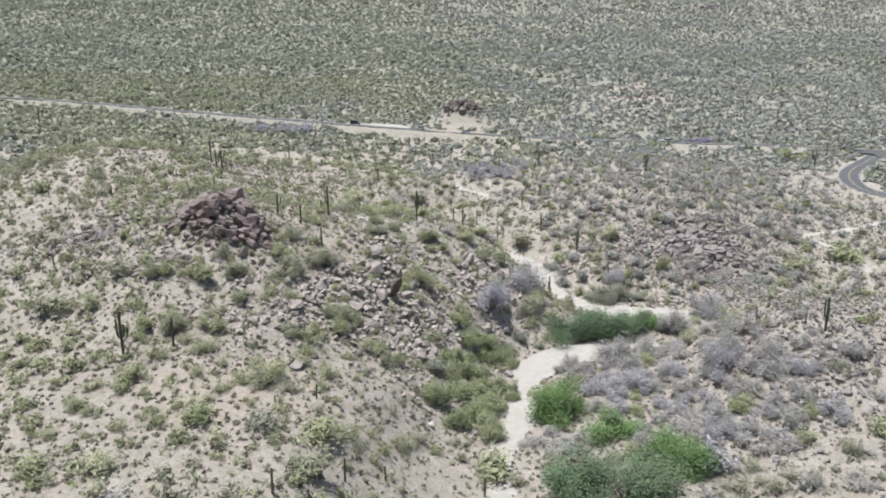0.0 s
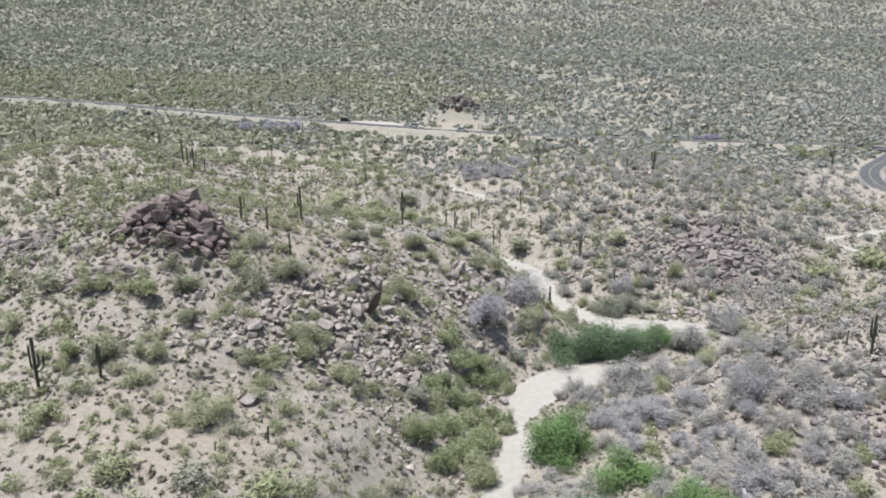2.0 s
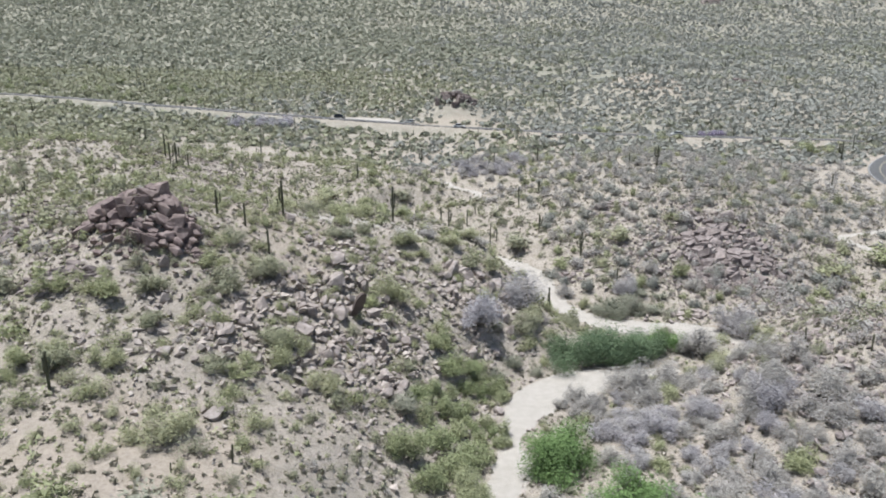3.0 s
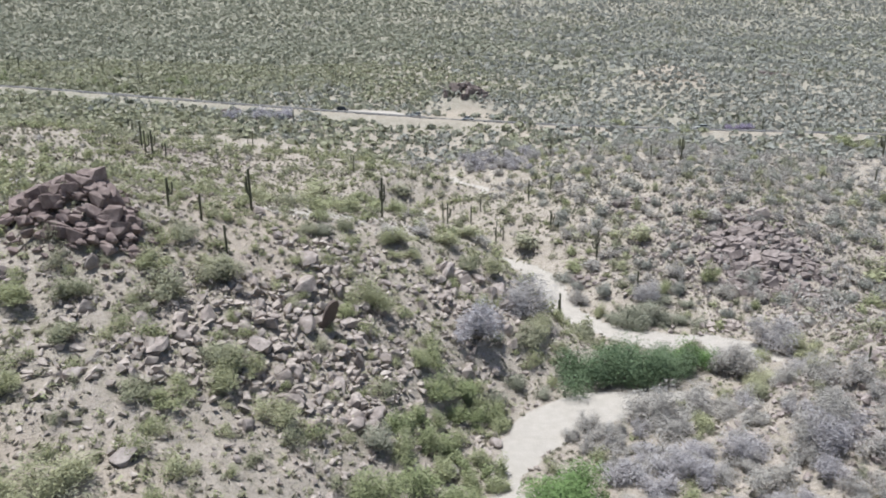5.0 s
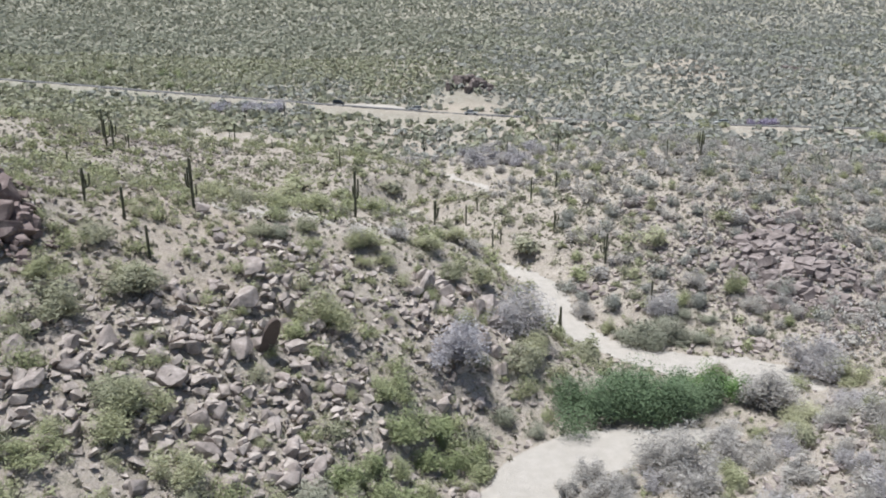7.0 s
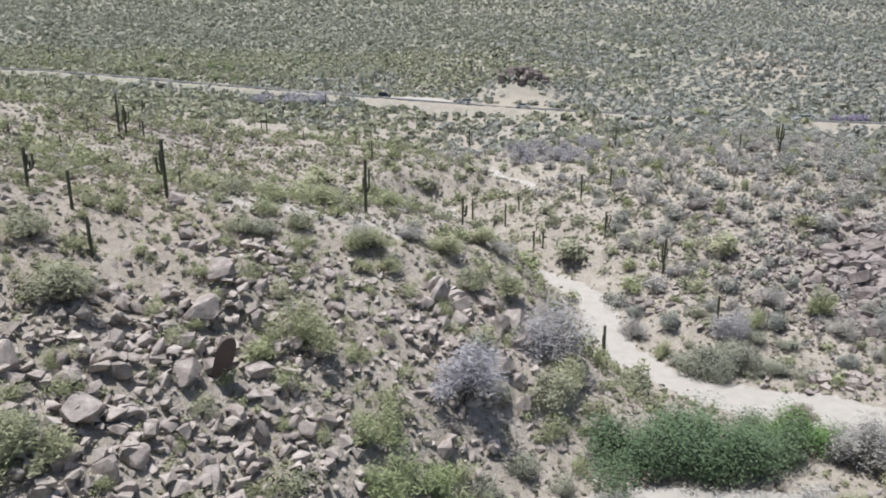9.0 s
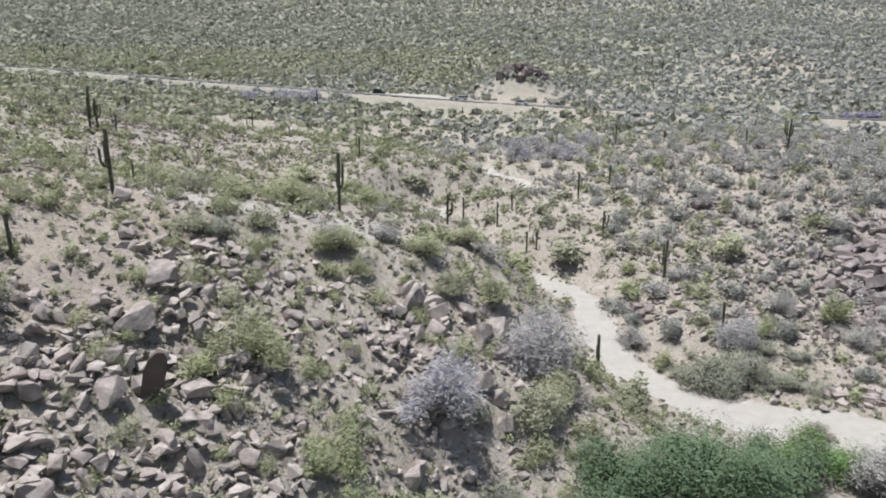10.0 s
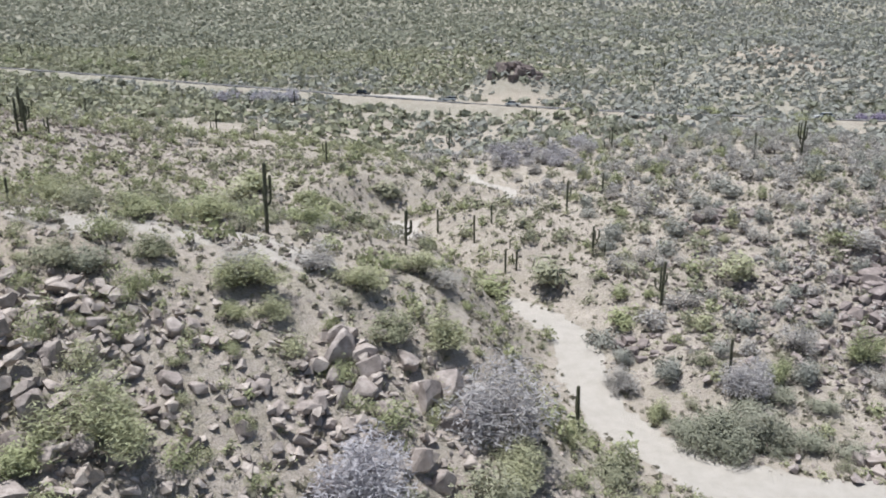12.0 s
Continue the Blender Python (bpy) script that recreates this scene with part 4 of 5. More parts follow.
BOULDERS_SLOPE = [
    (-26.2, 109.8, 3.0, 0.60), (-31.7, 109.7, 2.4, 0.77), (-20.3, 113.9, 2.4, 1.25), (-22.9, 112.4, 2.3, 0.77), (-21.9, 110.4, 2.3, 0.51),
    (-23.5, 107.3, 3.6, 0.40), (-11.4, 110.5, 2.2, 1.02), (-10.2, 108.3, 3.1, 0.49), (-18.9, 104.6, 1.5, 0.85), (-7.7, 106.2, 2.6, 0.50),
    (-1.6, 111.9, 2.7, 1.06), (-3.7, 110.4, 2.7, 0.71), (-4.4, 113.0, 2.8, 0.64), (-6.2, 114.2, 1.9, 1.06), (-14.1, 110.0, 2.0, 0.94),
    (-24.1, 102.9, 1.5, 0.97), (-33.7, 116.2, 2.0, 0.85), (-20.6, 92.9, 2.6, 0.62), (-28.6, 100.8, 2.8, 0.50),
]
big_meshes = [boulder_mesh("boulder", trng, MAT_ROCK, 15 + i % 5, 3, (1.0, trng.uniform(0.7, 0.95), 1.0), 0.02) for i in range(9)]
mid_meshes = [block_mesh("boulder", trng, MAT_ROCK, (1.0, trng.uniform(0.65, 0.9), trng.uniform(0.55, 0.85)), 6 + i % 4, 0.07) for i in range(6)]
mid_meshes += [boulder_mesh("boulder", trng, MAT_ROCK, 14, 2, (1.0, trng.uniform(0.65, 0.9), trng.uniform(0.6, 0.85)), 0.03) for _ in range(6)]
for i, (x, y, w, ratio) in enumerate(BOULDERS_RIDGE + BOULDERS_CREST + BOULDERS_NORTH + BOULDERS_SLOPE):
    w = min(w, 4.8) * (0.6 if x > 30 and not 72 < x < 74 else 1.12)
    b = new("boulder", big_meshes[i % 9] if w > 1.9 or i % 2 else mid_meshes[i % 9])
    b.matrix_world = pose(x, y, height(x, y) + 0.2 * w * ratio, trng.uniform(-18, 18), trng.uniform(-18, 18), trng.uniform(0, 360))
    b.scale = (w, w * 0.85, w * min(ratio * 1.1, 1.25))
    tagged(b, "large weathered grey-brown granite boulder on the slope", "boulder", "boulders on the ridge")


def leaning_slab(width, tall, thick):
    """A tall leaf-shaped slab with a flat split face and worn edges, coloured as deep shade."""
    bm = bmesh.new()
    ring = []
    for i in range(14):
        a = 2 * math.pi * i / 14
        u = math.cos(a) * width / 2 * (0.74 + 0.26 * math.sin(a) + 0.05 * math.cos(5 * a))
        v = math.sin(a) * tall / 2
        ring.append((u + 0.14 * v, v))
    front = [bm.verts.new((u, -thick / 2, v)) for u, v in ring]
    back = [bm.verts.new((u * 0.8, thick / 2, v * 0.85)) for u, v in ring]
    bm.faces.new(front)
    bm.faces.new(back[::-1])
    for i in range(14):
        j = (i + 1) % 14
        bm.faces.new((front[j], front[i], back[i], back[j]))
    bmesh.ops.recalc_face_normals(bm, faces=bm.faces[:])
    bmesh.ops.bevel(bm, geom=bm.edges[:], offset=0.07, segments=2, affect="EDGES")
    bmesh.ops.triangulate(bm, faces=bm.faces[:])
    me = bpy.data.meshes.new("boulder")
    bm.to_mesh(me)
    bm.free()
    me.materials.append(MAT_SHADED_FACE)
    return me


# stands for a boulder's shaded overhang, so the slab is painted near black
b = new("boulder", leaning_slab(2.0, 6.0, 0.9))
b.matrix_world = pose(-8.9, 122.8, height(-8.9, 122.8) + 1.9, 20, 9, 26)
tagged(b, "tall leaning slab among paler boulders, its shade painted near black", "boulder", "boulders on the ridge")
# loose blocks in the tumbled stretches: x, y, spread in x and y, share
TALUS = [(-12, 120, 7, 9, 0.20), (-8, 138, 4.5, 3, 0.04), (-10, 132, 6, 6, 0.18), (8, 142.5, 4.5, 5, 0.24), (-4, 113, 6, 5, 0.10), (-22, 109, 6, 5, 0.08), (67, 180, 10, 11, 0.10), (51, 96, 7, 9, 0.04), (13, 133, 4, 5, 0.02)]
SOIL = [(-2, 136.5, 4.5, 4.5), (-22, 131, 6, 6), (-8, 148, 7, 3), (-17, 145, 5, 3.5)]  # bare soil and dry grass between them: x, y, spread
n_mid = 0
while n_mid < 205:
    cx, cy, rx, ry, _ = TALUS[int(trng.choice(len(TALUS), p=[q[4] for q in TALUS]))]
    x, y = trng.normal(cx, rx), trng.normal(cy, ry)
    if not off_line(x, y) or math.hypot(x + 8.8, y - 120.8) < 2.4:
        continue
    w = 0.75 + 1.35 * trng.uniform() ** 1.7
    b = new("boulder", mid_meshes[n_mid % len(mid_meshes)])
    b.matrix_world = pose(x, y, height(x, y) + 0.16 * w, trng.uniform(-35, 35), trng.uniform(-35, 35), trng.uniform(0, 360))
    b.scale = (w, w * trng.uniform(0.7, 1.0), w)
    tagged(b, "angular grey-brown granite boulder lying on the slope", "boulder", "boulders on the ridge")
    n_mid += 1


def rock_pile(name, cx, cy, rx, ry, count, lo, hi, mat, label, tall, layers=0.55):
    """An outcrop: blocks stacked over a knoll, each a piece of its own."""
    thing = tagged(new(name), label, "rock outcrop")
    thing.location = (cx, cy, height(cx, cy))
    shapes = [block_mesh("rock", trng, mat, (1.0, trng.uniform(0.6, 0.95), trng.uniform(layers - 0.15, layers + 0.2)), 3 + i % 4) for i in range(10)]
    for i in range(count):
        a, q = trng.uniform(0, 2 * math.pi), math.sqrt(trng.uniform(0, 1))
        dx, dy = q * math.cos(a) * rx, q * math.sin(a) * ry
        w = lo + (hi - lo) * trng.uniform() ** 1.6 * (1.25 - 0.6 * q)
        z = height(cx + dx, cy + dy) - thing.location.z + tall * max(0.0, 1 - q * q) * trng.uniform(0.5, 1.0)
        rock = part("rock", shapes[i % len(shapes)], thing)
        rock.matrix_local = pose(dx, dy, z + 0.05 * w, trng.uniform(-22, 22), trng.uniform(-8, 28), trng.uniform(-50, 50) + (180 if i % 2 else 0))
        rock.scale = (w, w, w)
    return thing


def layered_outcrop(cx, cy):
    """The crest outcrop: long tilted slabs above, split blocks tumbling down its near side."""
    thing = tagged(new("rock_outcrop"), "reddish brown layered rock outcrop crowning the ridge", "rock outcrop")
    thing.location = (cx, cy, height(cx, cy))
    shapes = [block_mesh("rock", trng, MAT_RED_ROCK, (1.0, trng.uniform(0.55, 0.9), trng.uniform(0.38, 0.75)), 5 + i % 4, 0.04) for i in range(9)]
    shapes += [boulder_mesh("rock", trng, MAT_RED_ROCK, 12, 2, (1.0, trng.uniform(0.6, 0.9), trng.uniform(0.5, 0.8)), 0.03) for _ in range(7)]

    def rest(dx, dy, lift, rx, ry, rz, size, k):
        rock = part("rock", shapes[k % len(shapes)], thing)
        z = height(cx + dx, cy + dy) - thing.location.z
        rock.matrix_local = pose(dx, dy, z + lift, rx, ry, rz)
        rock.scale = size
        return rock

    # dipping crest slabs: offset, lift, tilt, size
    for k, (dx, dy, lift, ry, rz, w, d, h) in enumerate(((-2.4, 1.4, 0.1, -20, 14, 5.4, 5.0, 3.0), (0.4, 1.8, 0.1, -14, -28, 4.6, 4.6, 2.8), (-5.4, 0.6, 0.2, -26, 40, 4.6, 4.4, 3.4),
                                                         (3.2, 1.2, 0.5, 17, -34, 4.4, 4.2, 3.2), (6.0, 0.4, 0.0, 22, 20, 3.8, 3.8, 2.8), (-0.8, -0.8, 0.4, -8, 60, 3.4, 3.4, 3.0),
                                                         (-7.8, -0.8, 0.0, -24, 10, 3.4, 3.2, 2.4))):
        rest(dx, dy, lift, 12, ry, rz, (w * 1.05, d * 1.25, h * 1.2), k)
    for k in range(290):
        a, q = trng.uniform(0, 2 * math.pi), trng.uniform(0, 1) ** 0.6
        dx, dy = q * math.cos(a) * 10.5 + 0.6, q * math.sin(a) * 7.0 - 1.2
        big = 1.0 - smooth(np.array(q), 0.55, 1.0)
        w = 0.45 + (0.5 + 1.7 * float(big)) * trng.uniform() ** 1.7
        side = 14 if dx > 0 else -16
        rest(dx, dy, 0.12 * w + 1.5 * max(0.0, 1 - q * q) * trng.uniform(0.4, 1.0), trng.uniform(-16, 26), side + trng.uniform(-14, 14), trng.uniform(-35, 35),
             (w, w, w * trng.uniform(0.8, 1.2)), int(trng.integers(0, 11)))
    return thing


layered_outcrop(-39.2, 123.0)
rock_pile("rock_hill", 9.0, 344.0, 9.0, 7.0, 60, 1.2, 4.0, MAT_DARK_ROCK, "dark rocky knob rising behind the road", 1.5, 0.7)
rock_pile("rocky_hilltop", 69.0, 181.0, 13.0, 14.0, 295, 0.7, 3.1, MAT_PINK_ROCK, "reddish broken rocks on a low hilltop", 0.9)
for cx, cy, rx, ry, n in ((47.5, 207.0, 5.5, 4.5, 55), (32.5, 176.5, 4.0, 3.0, 30), (-66.0, 129.0, 9.0, 6.0, 80), (-46.0, 112.0, 6.0, 4.0, 50), (63.0, 170.0, 6.0, 5.0, 60)):
    rock_pile("rock_field", cx, cy, rx, ry, n, 0.6, 2.0, MAT_PINK_ROCK, "field of broken pinkish stones on the slope", 0.15)
rock_pile("rocky_bank", 176.0, 446.0, 11.0, 14.0, 45, 1.0, 3.4, MAT_DARK_ROCK, "dark broken rocks on the far slope", 0.5)
rock_pile("rocky_crag", 327.0, 917.0, 14.0, 10.0, 40, 2.0, 7.0, MAT_PINK_ROCK, "pale broken crag high on the far hillside", 2.0, 0.7)
rock_pile("bank_stones", 53.5, 158.4, 4.6, 2.4, 60, 0.5, 1.7, MAT_ROCK, "grey broken stones tumbled on the edge of the wash", 0.5)
rock_pile("roadside_rocks", -84.0, 322.0, 7.0, 5.0, 35, 0.8, 2.6, MAT_DARK_ROCK, "dark brown rocks beside a smoky grey thicket", 0.6)

# ---- roadside things ----
MAT_SIGN = paint_material("white_sign_paint", (0.75, 0.75, 0.73), 0.5)
MAT_TYRE = paint_material("black_tyre_rubber", (0.02, 0.02, 0.02), 0.85)
MAT_RIM = paint_material("grey_wheel_metal", (0.4, 0.4, 0.41), 0.35, 0.9)
MAT_LAMP = paint_material("red_lamp_plastic", (0.35, 0.02, 0.02), 0.3)
MAT_HEAD = paint_material("clear_headlight", (0.7, 0.7, 0.7), 0.15)
MAT_GLASS = paint_material("dark_car_glass", (0.02, 0.025, 0.03), 0.08)


def box(sx, sy, sz, at=(0, 0, 0), bevel=0.0):
    bm = bmesh.new()
    bmesh.ops.create_cube(bm, size=1.0, matrix=Matrix.Translation(at) @ Matrix.Diagonal((sx, sy, sz, 1)))
    if bevel:
        bmesh.ops.bevel(bm, geom=bm.edges[:], offset=bevel, segments=2, affect="EDGES")
    return bm


def from_bm(name, bm, mat, smooth_faces=False):
    me = bpy.data.meshes.new(name)
    bm.to_mesh(me)
    bm.free()
    me.materials.append(mat)
    for p in me.polygons:
        p.use_smooth = smooth_faces
    return me


def road_at(x):
    """A place on the road's centre line, its height and its heading."""
    i = int(np.abs(ROAD_LINE[:, 0] - x).argmin())
    d = ROAD_LINE[min(i + 1, len(ROAD_LINE) - 1)] - ROAD_LINE[i - 1]
    return ROAD_LINE[i], float(ROAD_Z[i]) + 0.11, math.degrees(math.atan2(d[1], d[0]))


def car(name, paint, label, length=4.7, tall=1.45, boxy=0.0):
    """A parked or passing car: body, cabin glass, lamps and four wheels."""
    thing = tagged(new(name), label, "car")
    half, w = length / 2, 0.9
    belt = tall * 0.58
    prof = [(-half, 0.35), (-half, belt - 0.05), (-half * 0.93, belt), (half * 0.45, belt), (half * 0.97, belt * 0.82), (half, 0.55), (half, 0.32)]
    roof = [(-half * (0.72 + 0.22 * boxy), belt), (-half * (0.45 + 0.45 * boxy), tall), (half * 0.12, tall), (half * 0.45, belt)]

    def slab(outline, hw, inset=0.0):
        bm = bmesh.new()
        a = [bm.verts.new((x, -hw + (inset if z > belt + 0.1 else 0), z)) for x, z in outline]
        b = [bm.verts.new((x, hw - (inset if z > belt + 0.1 else 0), z)) for x, z in outline]
        bm.faces.new(a)
        bm.faces.new(b[::-1])
        for i in range(len(a)):
            j = (i + 1) % len(a)
            bm.faces.new((a[j], a[i], b[i], b[j]))
        bmesh.ops.recalc_face_normals(bm, faces=bm.faces[:])
        bmesh.ops.bevel(bm, geom=bm.edges[:], offset=0.05, segments=2, affect="EDGES")
        return bm

    part("body", from_bm("body", slab(prof, w), paint), thing)
    part("cabin_glass", from_bm("cabin_glass", slab(roof, w - 0.05, 0.16), MAT_GLASS), thing, "dark tinted windows")
    top = [(x * 0.98, z + 0.02) for x, z in roof[1:3]]
    part("roof", from_bm("roof", box(top[1][0] - top[0][0] + 0.1, 1.46, 0.2, ((top[0][0] + top[1][0]) / 2, 0, tall - 0.04), 0.05), paint), thing)
    for y in (-0.62, 0.62):
        part("headlight", from_bm("headlight", box(0.08, 0.36, 0.14, (half * 0.985, y, 0.66), 0.02), MAT_HEAD), thing)
        part("tail_light", from_bm("tail_light", box(0.06, 0.3, 0.16, (-half - 0.005, y, 0.72), 0.02), MAT_LAMP), thing)
    for x in (-half * 0.6, half * 0.62):
        for y in (-0.82, 0.82):
            wheel = part("wheel", None, thing)
            wheel.location = (x, y, 0.33)
            for nm, r, d, mat in (("tyre", 0.33, 0.22, MAT_TYRE), ("rim", 0.2, 0.24, MAT_RIM)):
                bm = bmesh.new()
                bmesh.ops.create_cone(bm, segments=20, radius1=r, radius2=r, depth=d, cap_ends=True, matrix=Matrix.Rotation(math.pi / 2, 4, "X"))
                bmesh.ops.bevel(bm, geom=[e for e in bm.edges if len(e.link_faces) == 2 and e.calc_face_angle() > 1], offset=0.03, segments=2, affect="EDGES")
                part(nm, from_bm(nm, bm, mat), wheel)
    return thing


PAINTS = {"white": paint_material("white_car_paint", (0.78, 0.78, 0.77), 0.3, 0, 0.5), "dark": paint_material("black_car_paint", (0.02, 0.022, 0.025), 0.3, 0, 0.5)}
c = car("parked_car", PAINTS["dark"], "black sport utility car parked on the dirt pull-out", 4.8, 1.75, 1.0)
c.matrix_world = pose(-40.5, 331.8, height(-40.5, 331.8) + 0.0, 0, 0, -25)
for x, side, turn, boxy, label in ((12.6, -1.9, 0, 0.0, "white saloon car on the asphalt road"), (-10.5, 1.9, 180, 1.0, "white estate car on the asphalt road"),
                                   (98.0, 1.9, 180, 0.6, "white hatchback car on the asphalt road")):
    at, z, heading = road_at(x)
    c = car("passing_car", PAINTS["white"], label, 4.7, 1.5, boxy)
    h = radians(heading)
    c.matrix_world = pose(at[0] - math.sin(h) * side, at[1] + math.cos(h) * side, z, 0, 0, heading + turn)


def post_sign(x, y, tall, board, label):
    thing = tagged(new("road_sign" if board else "marker_post"), label, "sign" if board else "post")
    thing.location = (x, y, height(x, y))
    part("post", from_bm("post", box(0.09, 0.06, tall + 0.3, (0, 0, tall / 2 - 0.15), 0.01), MAT_SIGN), thing)
    if board:
        part("panel", from_bm("panel", box(board, 0.04, board * 0.5, (0, -0.06, tall), 0.015), MAT_SIGN), thing)


post_sign(-16.9, 151.3, 0.9, 0, "thin white marker post standing on bare ground")
post_sign(158.0, 313.0, 1.6, 2.2, "blank white road sign beside the asphalt")

# ---- wild growth and stones that cover the hills ----
def jittered(rng, x0, x1, y0, y1, step):
    gx, gy = np.meshgrid(np.arange(x0, x1, step), np.arange(y0, y1, step))
    gx, gy = gx.ravel() + rng.uniform(-0.55, 0.55, gx.size) * step, gy.ravel() + rng.uniform(-0.55, 0.55, gy.size) * step
    return gx, gy


def off_road(x, y, wash_gap=0.6):
    ok = np.ones(len(x), bool)
    d, k = near_line(x, y, WASH_LINE, 20)
    ok &= d > WASH_LINE[k, 2] + wash_gap
    d, _ = near_line(x, y, SIDE_WASH_LINE, 6)
    ok &= d > 1.4
    d, k = near_line(x, y, ROAD_LINE, 18)
    below = y < ROAD_LINE[k, 1]
    reach = 5.8 + 1.5 * smooth(x, -235, -205) * (1 - smooth(x, -75, -60)) + 4.8 * smooth(x, -50, -40) * (1 - smooth(x, -5, 25)) + 1.6 * (value_noise(x, y, 12, 71) - 0.6)
    ok &= (d > 5.2) & ~(below & (d < reach + 0.6))
    d, _ = near_line(x, y, SIDE_ROAD_LINE, 8)
    ok &= d > 4.8
    ok &= ((x + 30) / 17) ** 2 + ((y - 331) / 4.5) ** 2 > 1
    ok &= ((x - 12) / 21) ** 2 + ((y - 331) / 7) ** 2 > -0.8 + 1.9 * value_noise(x, y, 4, 72)
    return ok


def greenness(x, y):
    """High where shrubs are green, low where they stand bare and grey."""
    g = value_noise(x, y, 26, 21) * 0.5 + value_noise(x, y, 9, 22) * 0.3 + 0.28
    g = g - 0.25 * smooth(x, 15, 70) + 0.12 * smooth(-x, 0, 60)
    far = smooth(y, 250, 330)  # greener to the west beyond the road, greyer to the east
    return g - 0.12 * smooth(y, 175, 240) + far * (0.22 * smooth(-x, 20, 220) + 0.30 * (value_noise(x, y, 110, 23) - 0.5))


def clear_of(x, y, spots):
    ok = np.ones(len(x), bool)
    for sx, sy, r in spots:
        ok &= (x - sx) ** 2 + (y - sy) ** 2 > (r * 0.5) ** 2
    return ok


srng = np.random.default_rng(7)


def protos(count, n, size, **kw):
    out = []
    for _ in range(count):
        leaves, wood = bush_arrays(srng, n, size, **kw)
        out.append(join([leaves, shade_twigs(srng, 6, 0.12, 0.9, 0.18)]))
    return out


KINDS = {
    "creosote": ("creosote_scrub", "olive green creosote shrubs scattered over stony ground", dict(tall=0.8, lobes=6)),
    "palo": ("palo_verde_scrub", "pale yellow-green palo verde shrubs on the hillsides", dict(tall=0.85, lobes=6)),
    "grey": ("bare_grey_scrub", "bare grey desert shrubs with fine dry twigs", dict(tall=0.8, lobes=7, hollow=0.3)),
}


def kind_of(x, y, rng):
    g = greenness(x, y) + rng.normal(size=len(x)) * 0.13
    return np.where(g > 0.66, "palo", np.where(g > 0.44, "creosote", "grey"))


def dome_shrub(rng, n, leaf):
    """A small leafy dome of outward-facing sprays for the distant hillsides, one unit wide."""
    d = rng.normal(size=(n, 3))
    d[:, 2] = np.abs(d[:, 2]) * 0.9
    d /= np.linalg.norm(d, axis=1)[:, None]
    c = d * rng.uniform(0.34, 0.56, (n, 1)) * np.array([1.0, rng.uniform(0.75, 1.0), rng.uniform(0.7, 1.0)])
    c[:, 2] += 0.06
    face = d + rng.normal(size=(n, 3)) * 0.3
    face /= np.linalg.norm(face, axis=1)[:, None]
    a = np.cross(face, rng.normal(size=(n, 3)))
    a /= np.linalg.norm(a, axis=1)[:, None]
    b = np.cross(face, a)
    q = (leaf * rng.uniform(0.7, 1.3, n))[:, None]
    v = np.stack([c - a * q - b * q * 0.6, c + a * q - b * q * 0.6, c + b * q * 1.1], 1)
    return v.reshape(-1, 3), np.arange(3 * n), np.full(n, 3)


SINGLE = {"creosote": [], "palo": [], "grey": []}


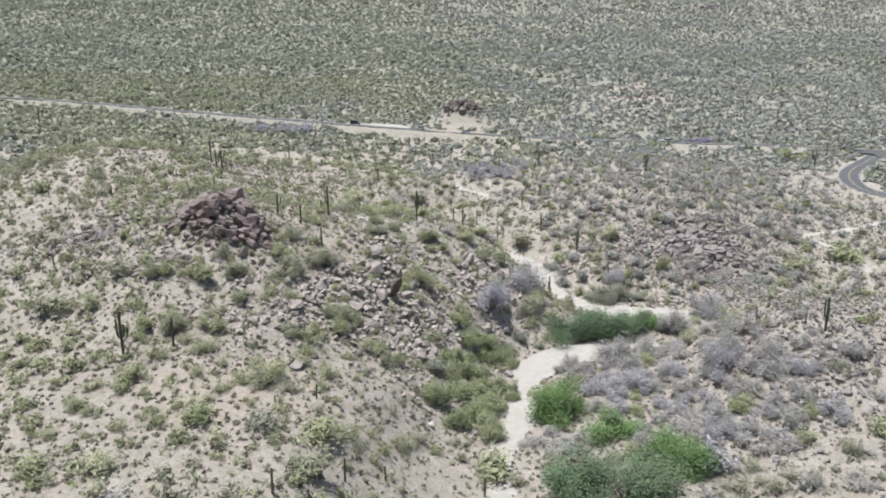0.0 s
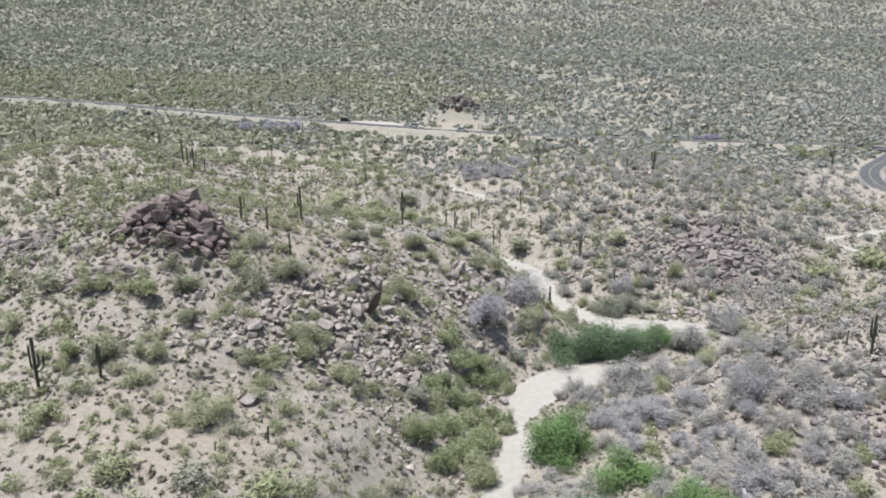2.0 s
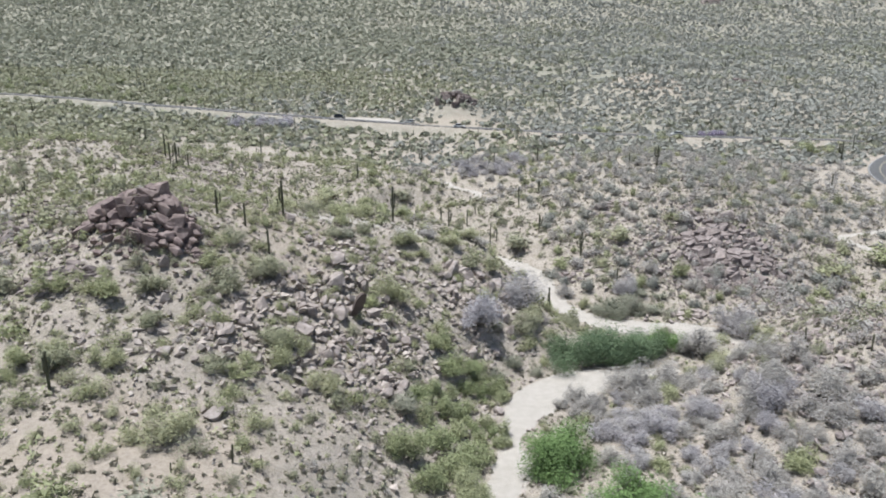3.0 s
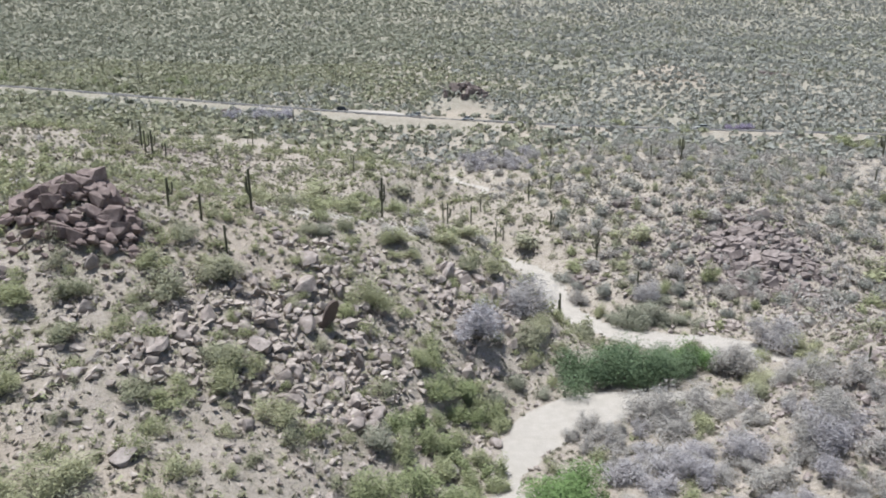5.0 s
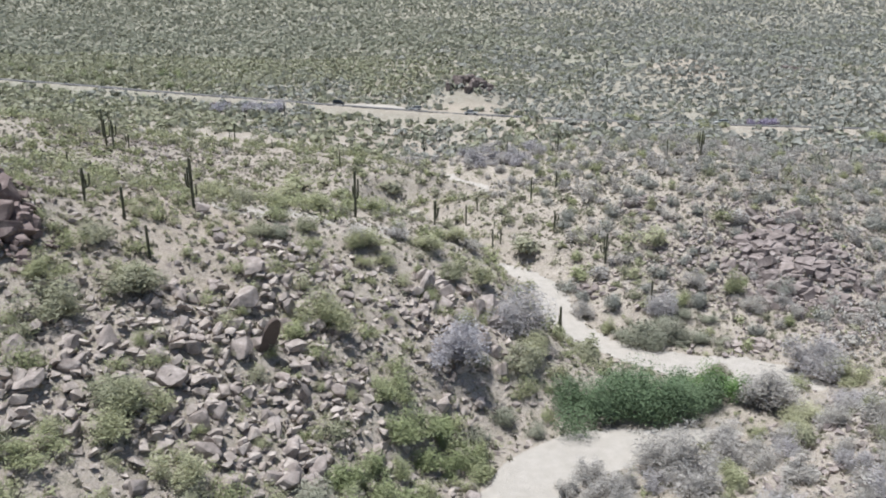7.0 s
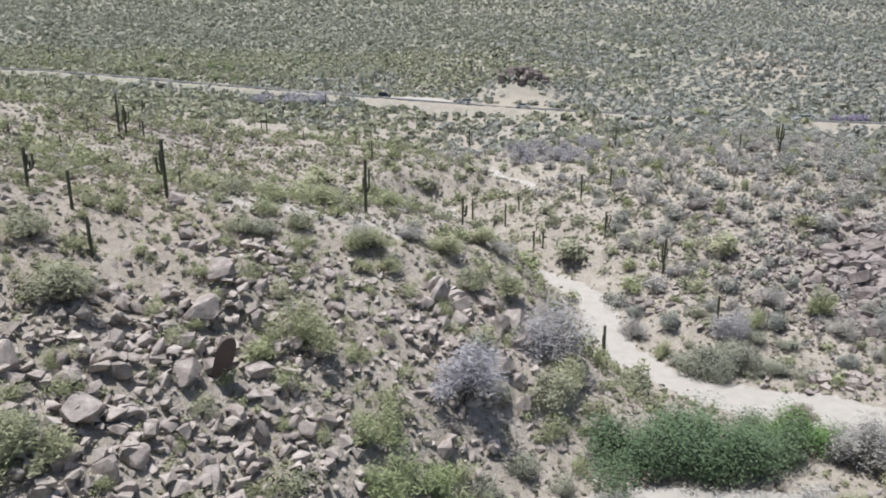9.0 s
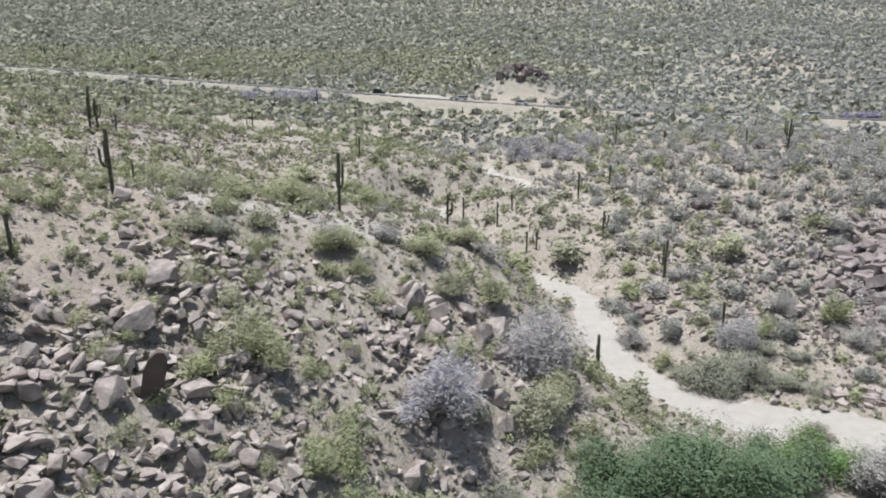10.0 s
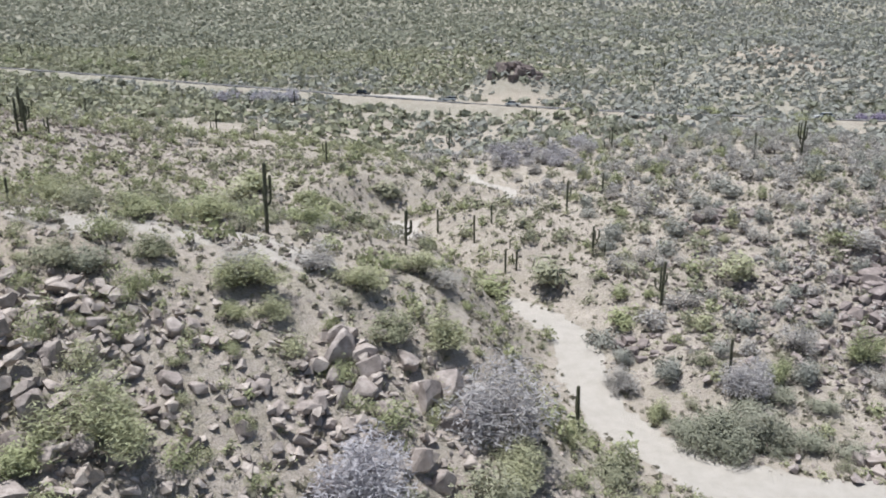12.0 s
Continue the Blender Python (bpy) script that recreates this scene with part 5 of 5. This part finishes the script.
def build_scatter():
    rng = srng
    zones = [  # x0, x1, y0, y1, step, low and high size, leaves, leaf size, stems, share
        (-125, 145, 50, 265, 3.8, 1.8, 4.5, 105, 0.086, 1, 0.22),
        (-120, 140, 55, 265, 1.9, 0.6, 1.7, 20, 0.17, 0, 0.33),
        (-360, 330, 90, 480, 2.7, 1.2, 4.0, 15, 0.26, 0, 0.20),
        (-740, 660, 480, 1000, 3.8, 1.6, 4.8, 8, 0.34, 0, 0.24),
        (-900, 900, 1000, 1160, 7.0, 3.0, 7.0, 9, 0.36, 0, 0.16),
        (-48, 64, 92, 178, 1.9, 0.7, 1.8, 48, 0.105, 0, 0.33),
        (-125, 145, -90, 50, 7.0, 1.2, 3.6, 14, 0.28, 0, 0.30),
    ]
    for zi, (x0, x1, y0, y1, step, lo, hi, n, leaf, ns, share) in enumerate(zones):
        x, y = jittered(rng, x0, x1, y0, y1, step)
        ok = off_road(x, y) & (((x > -0.76 * y - 45) & (x < 0.68 * y + 30)) | (y < 50))
        if zi == 2:
            ok &= (y > 265) | (x < -125) | (x > 145)
        if zi == 1:
            ok &= (x < -48) | (x > 64) | (y < 92) | (y > 178)
        if zi in (0, 1, 5):
            ok &= clear_of(x, y, USED)
        dense = value_noise(x, y, 14, 31) * 0.55 + value_noise(x, y, 5, 32) * 0.45
        if zi in (0, 1):
            share = share - 0.17 * smooth(-x, 18, 40) * (1 - smooth(y, 120, 150)) + 0.13 * smooth(y, 158, 185) - 0.27 * smooth(y, 165, 200) * smooth(x, 20, 45)
        if zi in (2, 3, 4):  # thinner growth on the spurs, closer in the hollows and to the west
            share = share + 0.26 * (value_noise(x, y, 75, 33) - 0.5) - 0.08 * smooth(-x, 60, 260) - 0.24 * smooth(y, 420, 760)
        ok &= dense + rng.normal(size=len(x)) * 0.1 > share
        x, y = x[ok], y[ok]
        z = ground(x, y)[0]
        kinds = kind_of(x, y, rng)
        size = lo + (hi - lo) * rng.uniform(0, 1, len(x)) ** 1.6
        for kind, (name, label, kw) in KINDS.items():
            if zi in (1, 2, 3, 4, 6):
                kw = dict(width=1.5, tall=1.0, lobes=3, hollow=0.1)
            elif zi == 0:
                kw = dict(width=1.25, tall=0.9, lobes=4, hollow=0.2)
            sel = kinds == kind
            if zi == 0:  # the nearest ones stand as plants of their own
                near = sel & (x > -45) & (x < 62) & (y > 72) & (y < 176)
                pick = np.nonzero(near)[0][:210]
                SINGLE[kind] = [(x[i], y[i], size[i]) for i in pick]
                sel[pick] = False
            ps = [join([dome_shrub(rng, n, leaf)]) for _ in range(9)] if zi in (2, 3, 4) else protos(5, n, leaf, n_stems=ns, **kw) if ns else [join([bush_arrays(rng, n, leaf, n_stems=1, **kw)[0]] + ([shade_twigs(rng, 3, 0.16, 0.9, 0.15)] if zi in (1, 5) else [])) for _ in range(5)]
            # distant zones swap to greyer foliage, which puts the haze into the colour
            scattered(name, ps, np.c_[x, y, z - 0.05][sel], size[sel], [MAT_LEAF[{"creosote": "sage", "palo": "creosote" if zi == 2 else "sage", "grey": "brittle"}[kind] if zi in (2, 3, 4) else kind], MAT_SHADE_TWIGS], label, "shrubs", rng)
    names = {"creosote": ("creosote_bush", "olive green creosote bush on stony ground"), "palo": ("palo_verde", "pale yellow-green young palo verde on the slope"),
             "grey": ("bare_shrub", "bare grey twiggy shrub between the stones")}
    for kind, spots in SINGLE.items():
        name, label = names[kind]
        long, size = (7.0, 0.018) if kind == "grey" else (3.2, 0.034)
        pats = [shrub(rng, kind, name, 850, size * 0.62, 7, 0.8, 6, 0.3, long, 0.02) for _ in range(4)]
        for i, (x, y, w) in enumerate(spots):
            ob = place_copy(pats[i % 4], x, y, w, rng.uniform(0, 360), 0.03, rng.uniform(0.75, 1.05))
            tagged(ob, label, "shrub", name.replace("_", " ") + "es on the slopes")
        for p in pats:
            drop(p)
    # low dry tufts between the shrubs
    x, y = jittered(rng, -110, 130, 55, 240, 1.0)
    ok = off_road(x, y, 0.1) & (np.abs(x) < 0.75 * y + 35) & (rng.uniform(0, 1, len(x)) < 0.15 + 0.6 * value_noise(x, y, 6, 41))
    x, y = x[ok], y[ok]
    ps = [join([bush_arrays(rng, 7, 0.42, n_stems=1, tall=0.6, lobes=4)[0]]) for _ in range(6)]
    scattered("dry_tufts", ps, np.c_[x, y, ground(x, y)[0] - 0.02], rng.uniform(0.4, 1.05, len(x)), [MAT_LEAF["scrub"]],
              "low dry grass tufts and brittle grey-brown undershrubs", "dry tufts", rng)


def stoniness(x, y):
    s = ground(x, y)[3]
    return s


def build_rubble():
    rng = srng
    hulls = [rock_hull(rng, 7 + i % 3, (1.0, rng.uniform(0.6, 0.95), rng.uniform(0.4, 0.75))) for i in range(14)]
    x, y = jittered(rng, -100, 130, 55, 225, 0.7)
    s = stoniness(x, y)
    want = 0.06 + 0.07 * smooth(x, -15, 5) + 0.05 * smooth(x, 25, 45) + 0.95 * np.clip(s - 0.22, 0, 1) * (0.45 + value_noise(x, y, 7, 51))
    for cx, cy, rx, ry in SOIL:
        want = want * (1 - 0.7 * np.exp(-((x - cx) / rx) ** 2 / 2 - ((y - cy) / ry) ** 2 / 2))
    ok = off_road(x, y, 0.2) & (np.abs(x) < 0.75 * y + 35) & (rng.uniform(0, 1, len(x)) < want)
    x, y, s = x[ok], y[ok], s[ok]
    size = 0.28 + rng.uniform(0, 1, len(x)) ** 2.1 * (0.35 + 1.5 * s)
    # tumbled stones that cover the ridge and the eastern hilltop
    tumbled = [rock_hull(rng, 10 + i % 5, (1.0, rng.uniform(0.6, 0.95), rng.uniform(0.5, 0.85))) for i in range(16)]
    for x0, x1, y0, y1, low, mat, label in ((-46, 16, 92, 152, 0.16, MAT_RUBBLE, "tumbled weathered granite stones packed on the ridge"),
                                            (40, 98, 78, 210, 0.15, MAT_PINK_RUBBLE, "mauve broken stones packed on the eastern hills"),
                                            (-84, -46, 104, 146, 0.2, MAT_PINK_RUBBLE, "broken mauve stones below the crest outcrop")):
        tx, ty = jittered(rng, x0, x1, y0, y1, 0.85 if x0 == -46 else 1.0)
        near = np.minimum(np.minimum(tx - x0, x1 - tx), np.minimum(ty - y0, y1 - ty)) / 8
        packed = np.full(len(tx), low)
        for cx, cy, rx, ry, _ in TALUS:
            packed = packed + 0.75 * np.exp(-((tx - cx) / rx) ** 2 / 2 - ((ty - cy) / ry) ** 2 / 2)
        packed = packed + 0.7 * (value_noise(tx, ty, 5, 55) - 0.5)
        for cx, cy, rx, ry in SOIL:
            packed = packed - 0.5 * np.exp(-((tx - cx) / rx) ** 2 / 2 - ((ty - cy) / ry) ** 2 / 2)
        ok = off_road(tx, ty, 0.4) & (np.hypot(tx + 8.8, ty - 121.0) > 1.9) & (rng.uniform(0, 1, len(tx)) < np.clip(near, 0, 1) * packed)
        tx, ty = tx[ok], ty[ok]
        ts = 0.42 + rng.uniform(0, 1, len(tx)) ** 1.8 * (0.75 + 0.95 * np.clip(packed[ok], 0, 1))
        scattered("tumbled_stones", tumbled, np.c_[tx, ty, ground(tx, ty)[0] + ts * rng.uniform(0.12, 0.48, len(tx))], ts, [mat], label, "stones", rng, tilt=0.8)
    for east, mat, label in ((False, MAT_RUBBLE, "loose angular grey-brown granite stones on the slopes"), (True, MAT_PINK_RUBBLE, "loose mauve-grey stones on the eastern slopes")):
        sel = (x + rng.normal(size=len(x)) * 6 > 42) == east
        scattered("stone_rubble", hulls, np.c_[x, y, ground(x, y)[0] + size * 0.1][sel], size[sel], [mat], label, "stones", rng, tilt=0.5)


def build_gravel():
    """Small loose stones over the near ground."""
    rng = srng
    chips = [rock_hull(rng, 6, (1.0, rng.uniform(0.6, 0.95), rng.uniform(0.45, 0.75))) for _ in range(10)]
    x, y = jittered(rng, -48, 66, 88, 180, 0.85)
    ok = off_road(x, y, 0.0) & (np.abs(x) < 0.7 * y + 20) & (rng.uniform(0, 1, len(x)) < 0.35 + 0.6 * value_noise(x, y, 4, 61))
    x, y = x[ok], y[ok]
    size = rng.uniform(0.16, 0.42, len(x))
    scattered("loose_stones", chips, np.c_[x, y, ground(x, y)[0] + size * 0.1], size, [MAT_RUBBLE],
              "small loose grey and tan stones strewn over the soil", "stones", rng, tilt=0.6)


build_scatter()
build_rubble()
build_gravel()
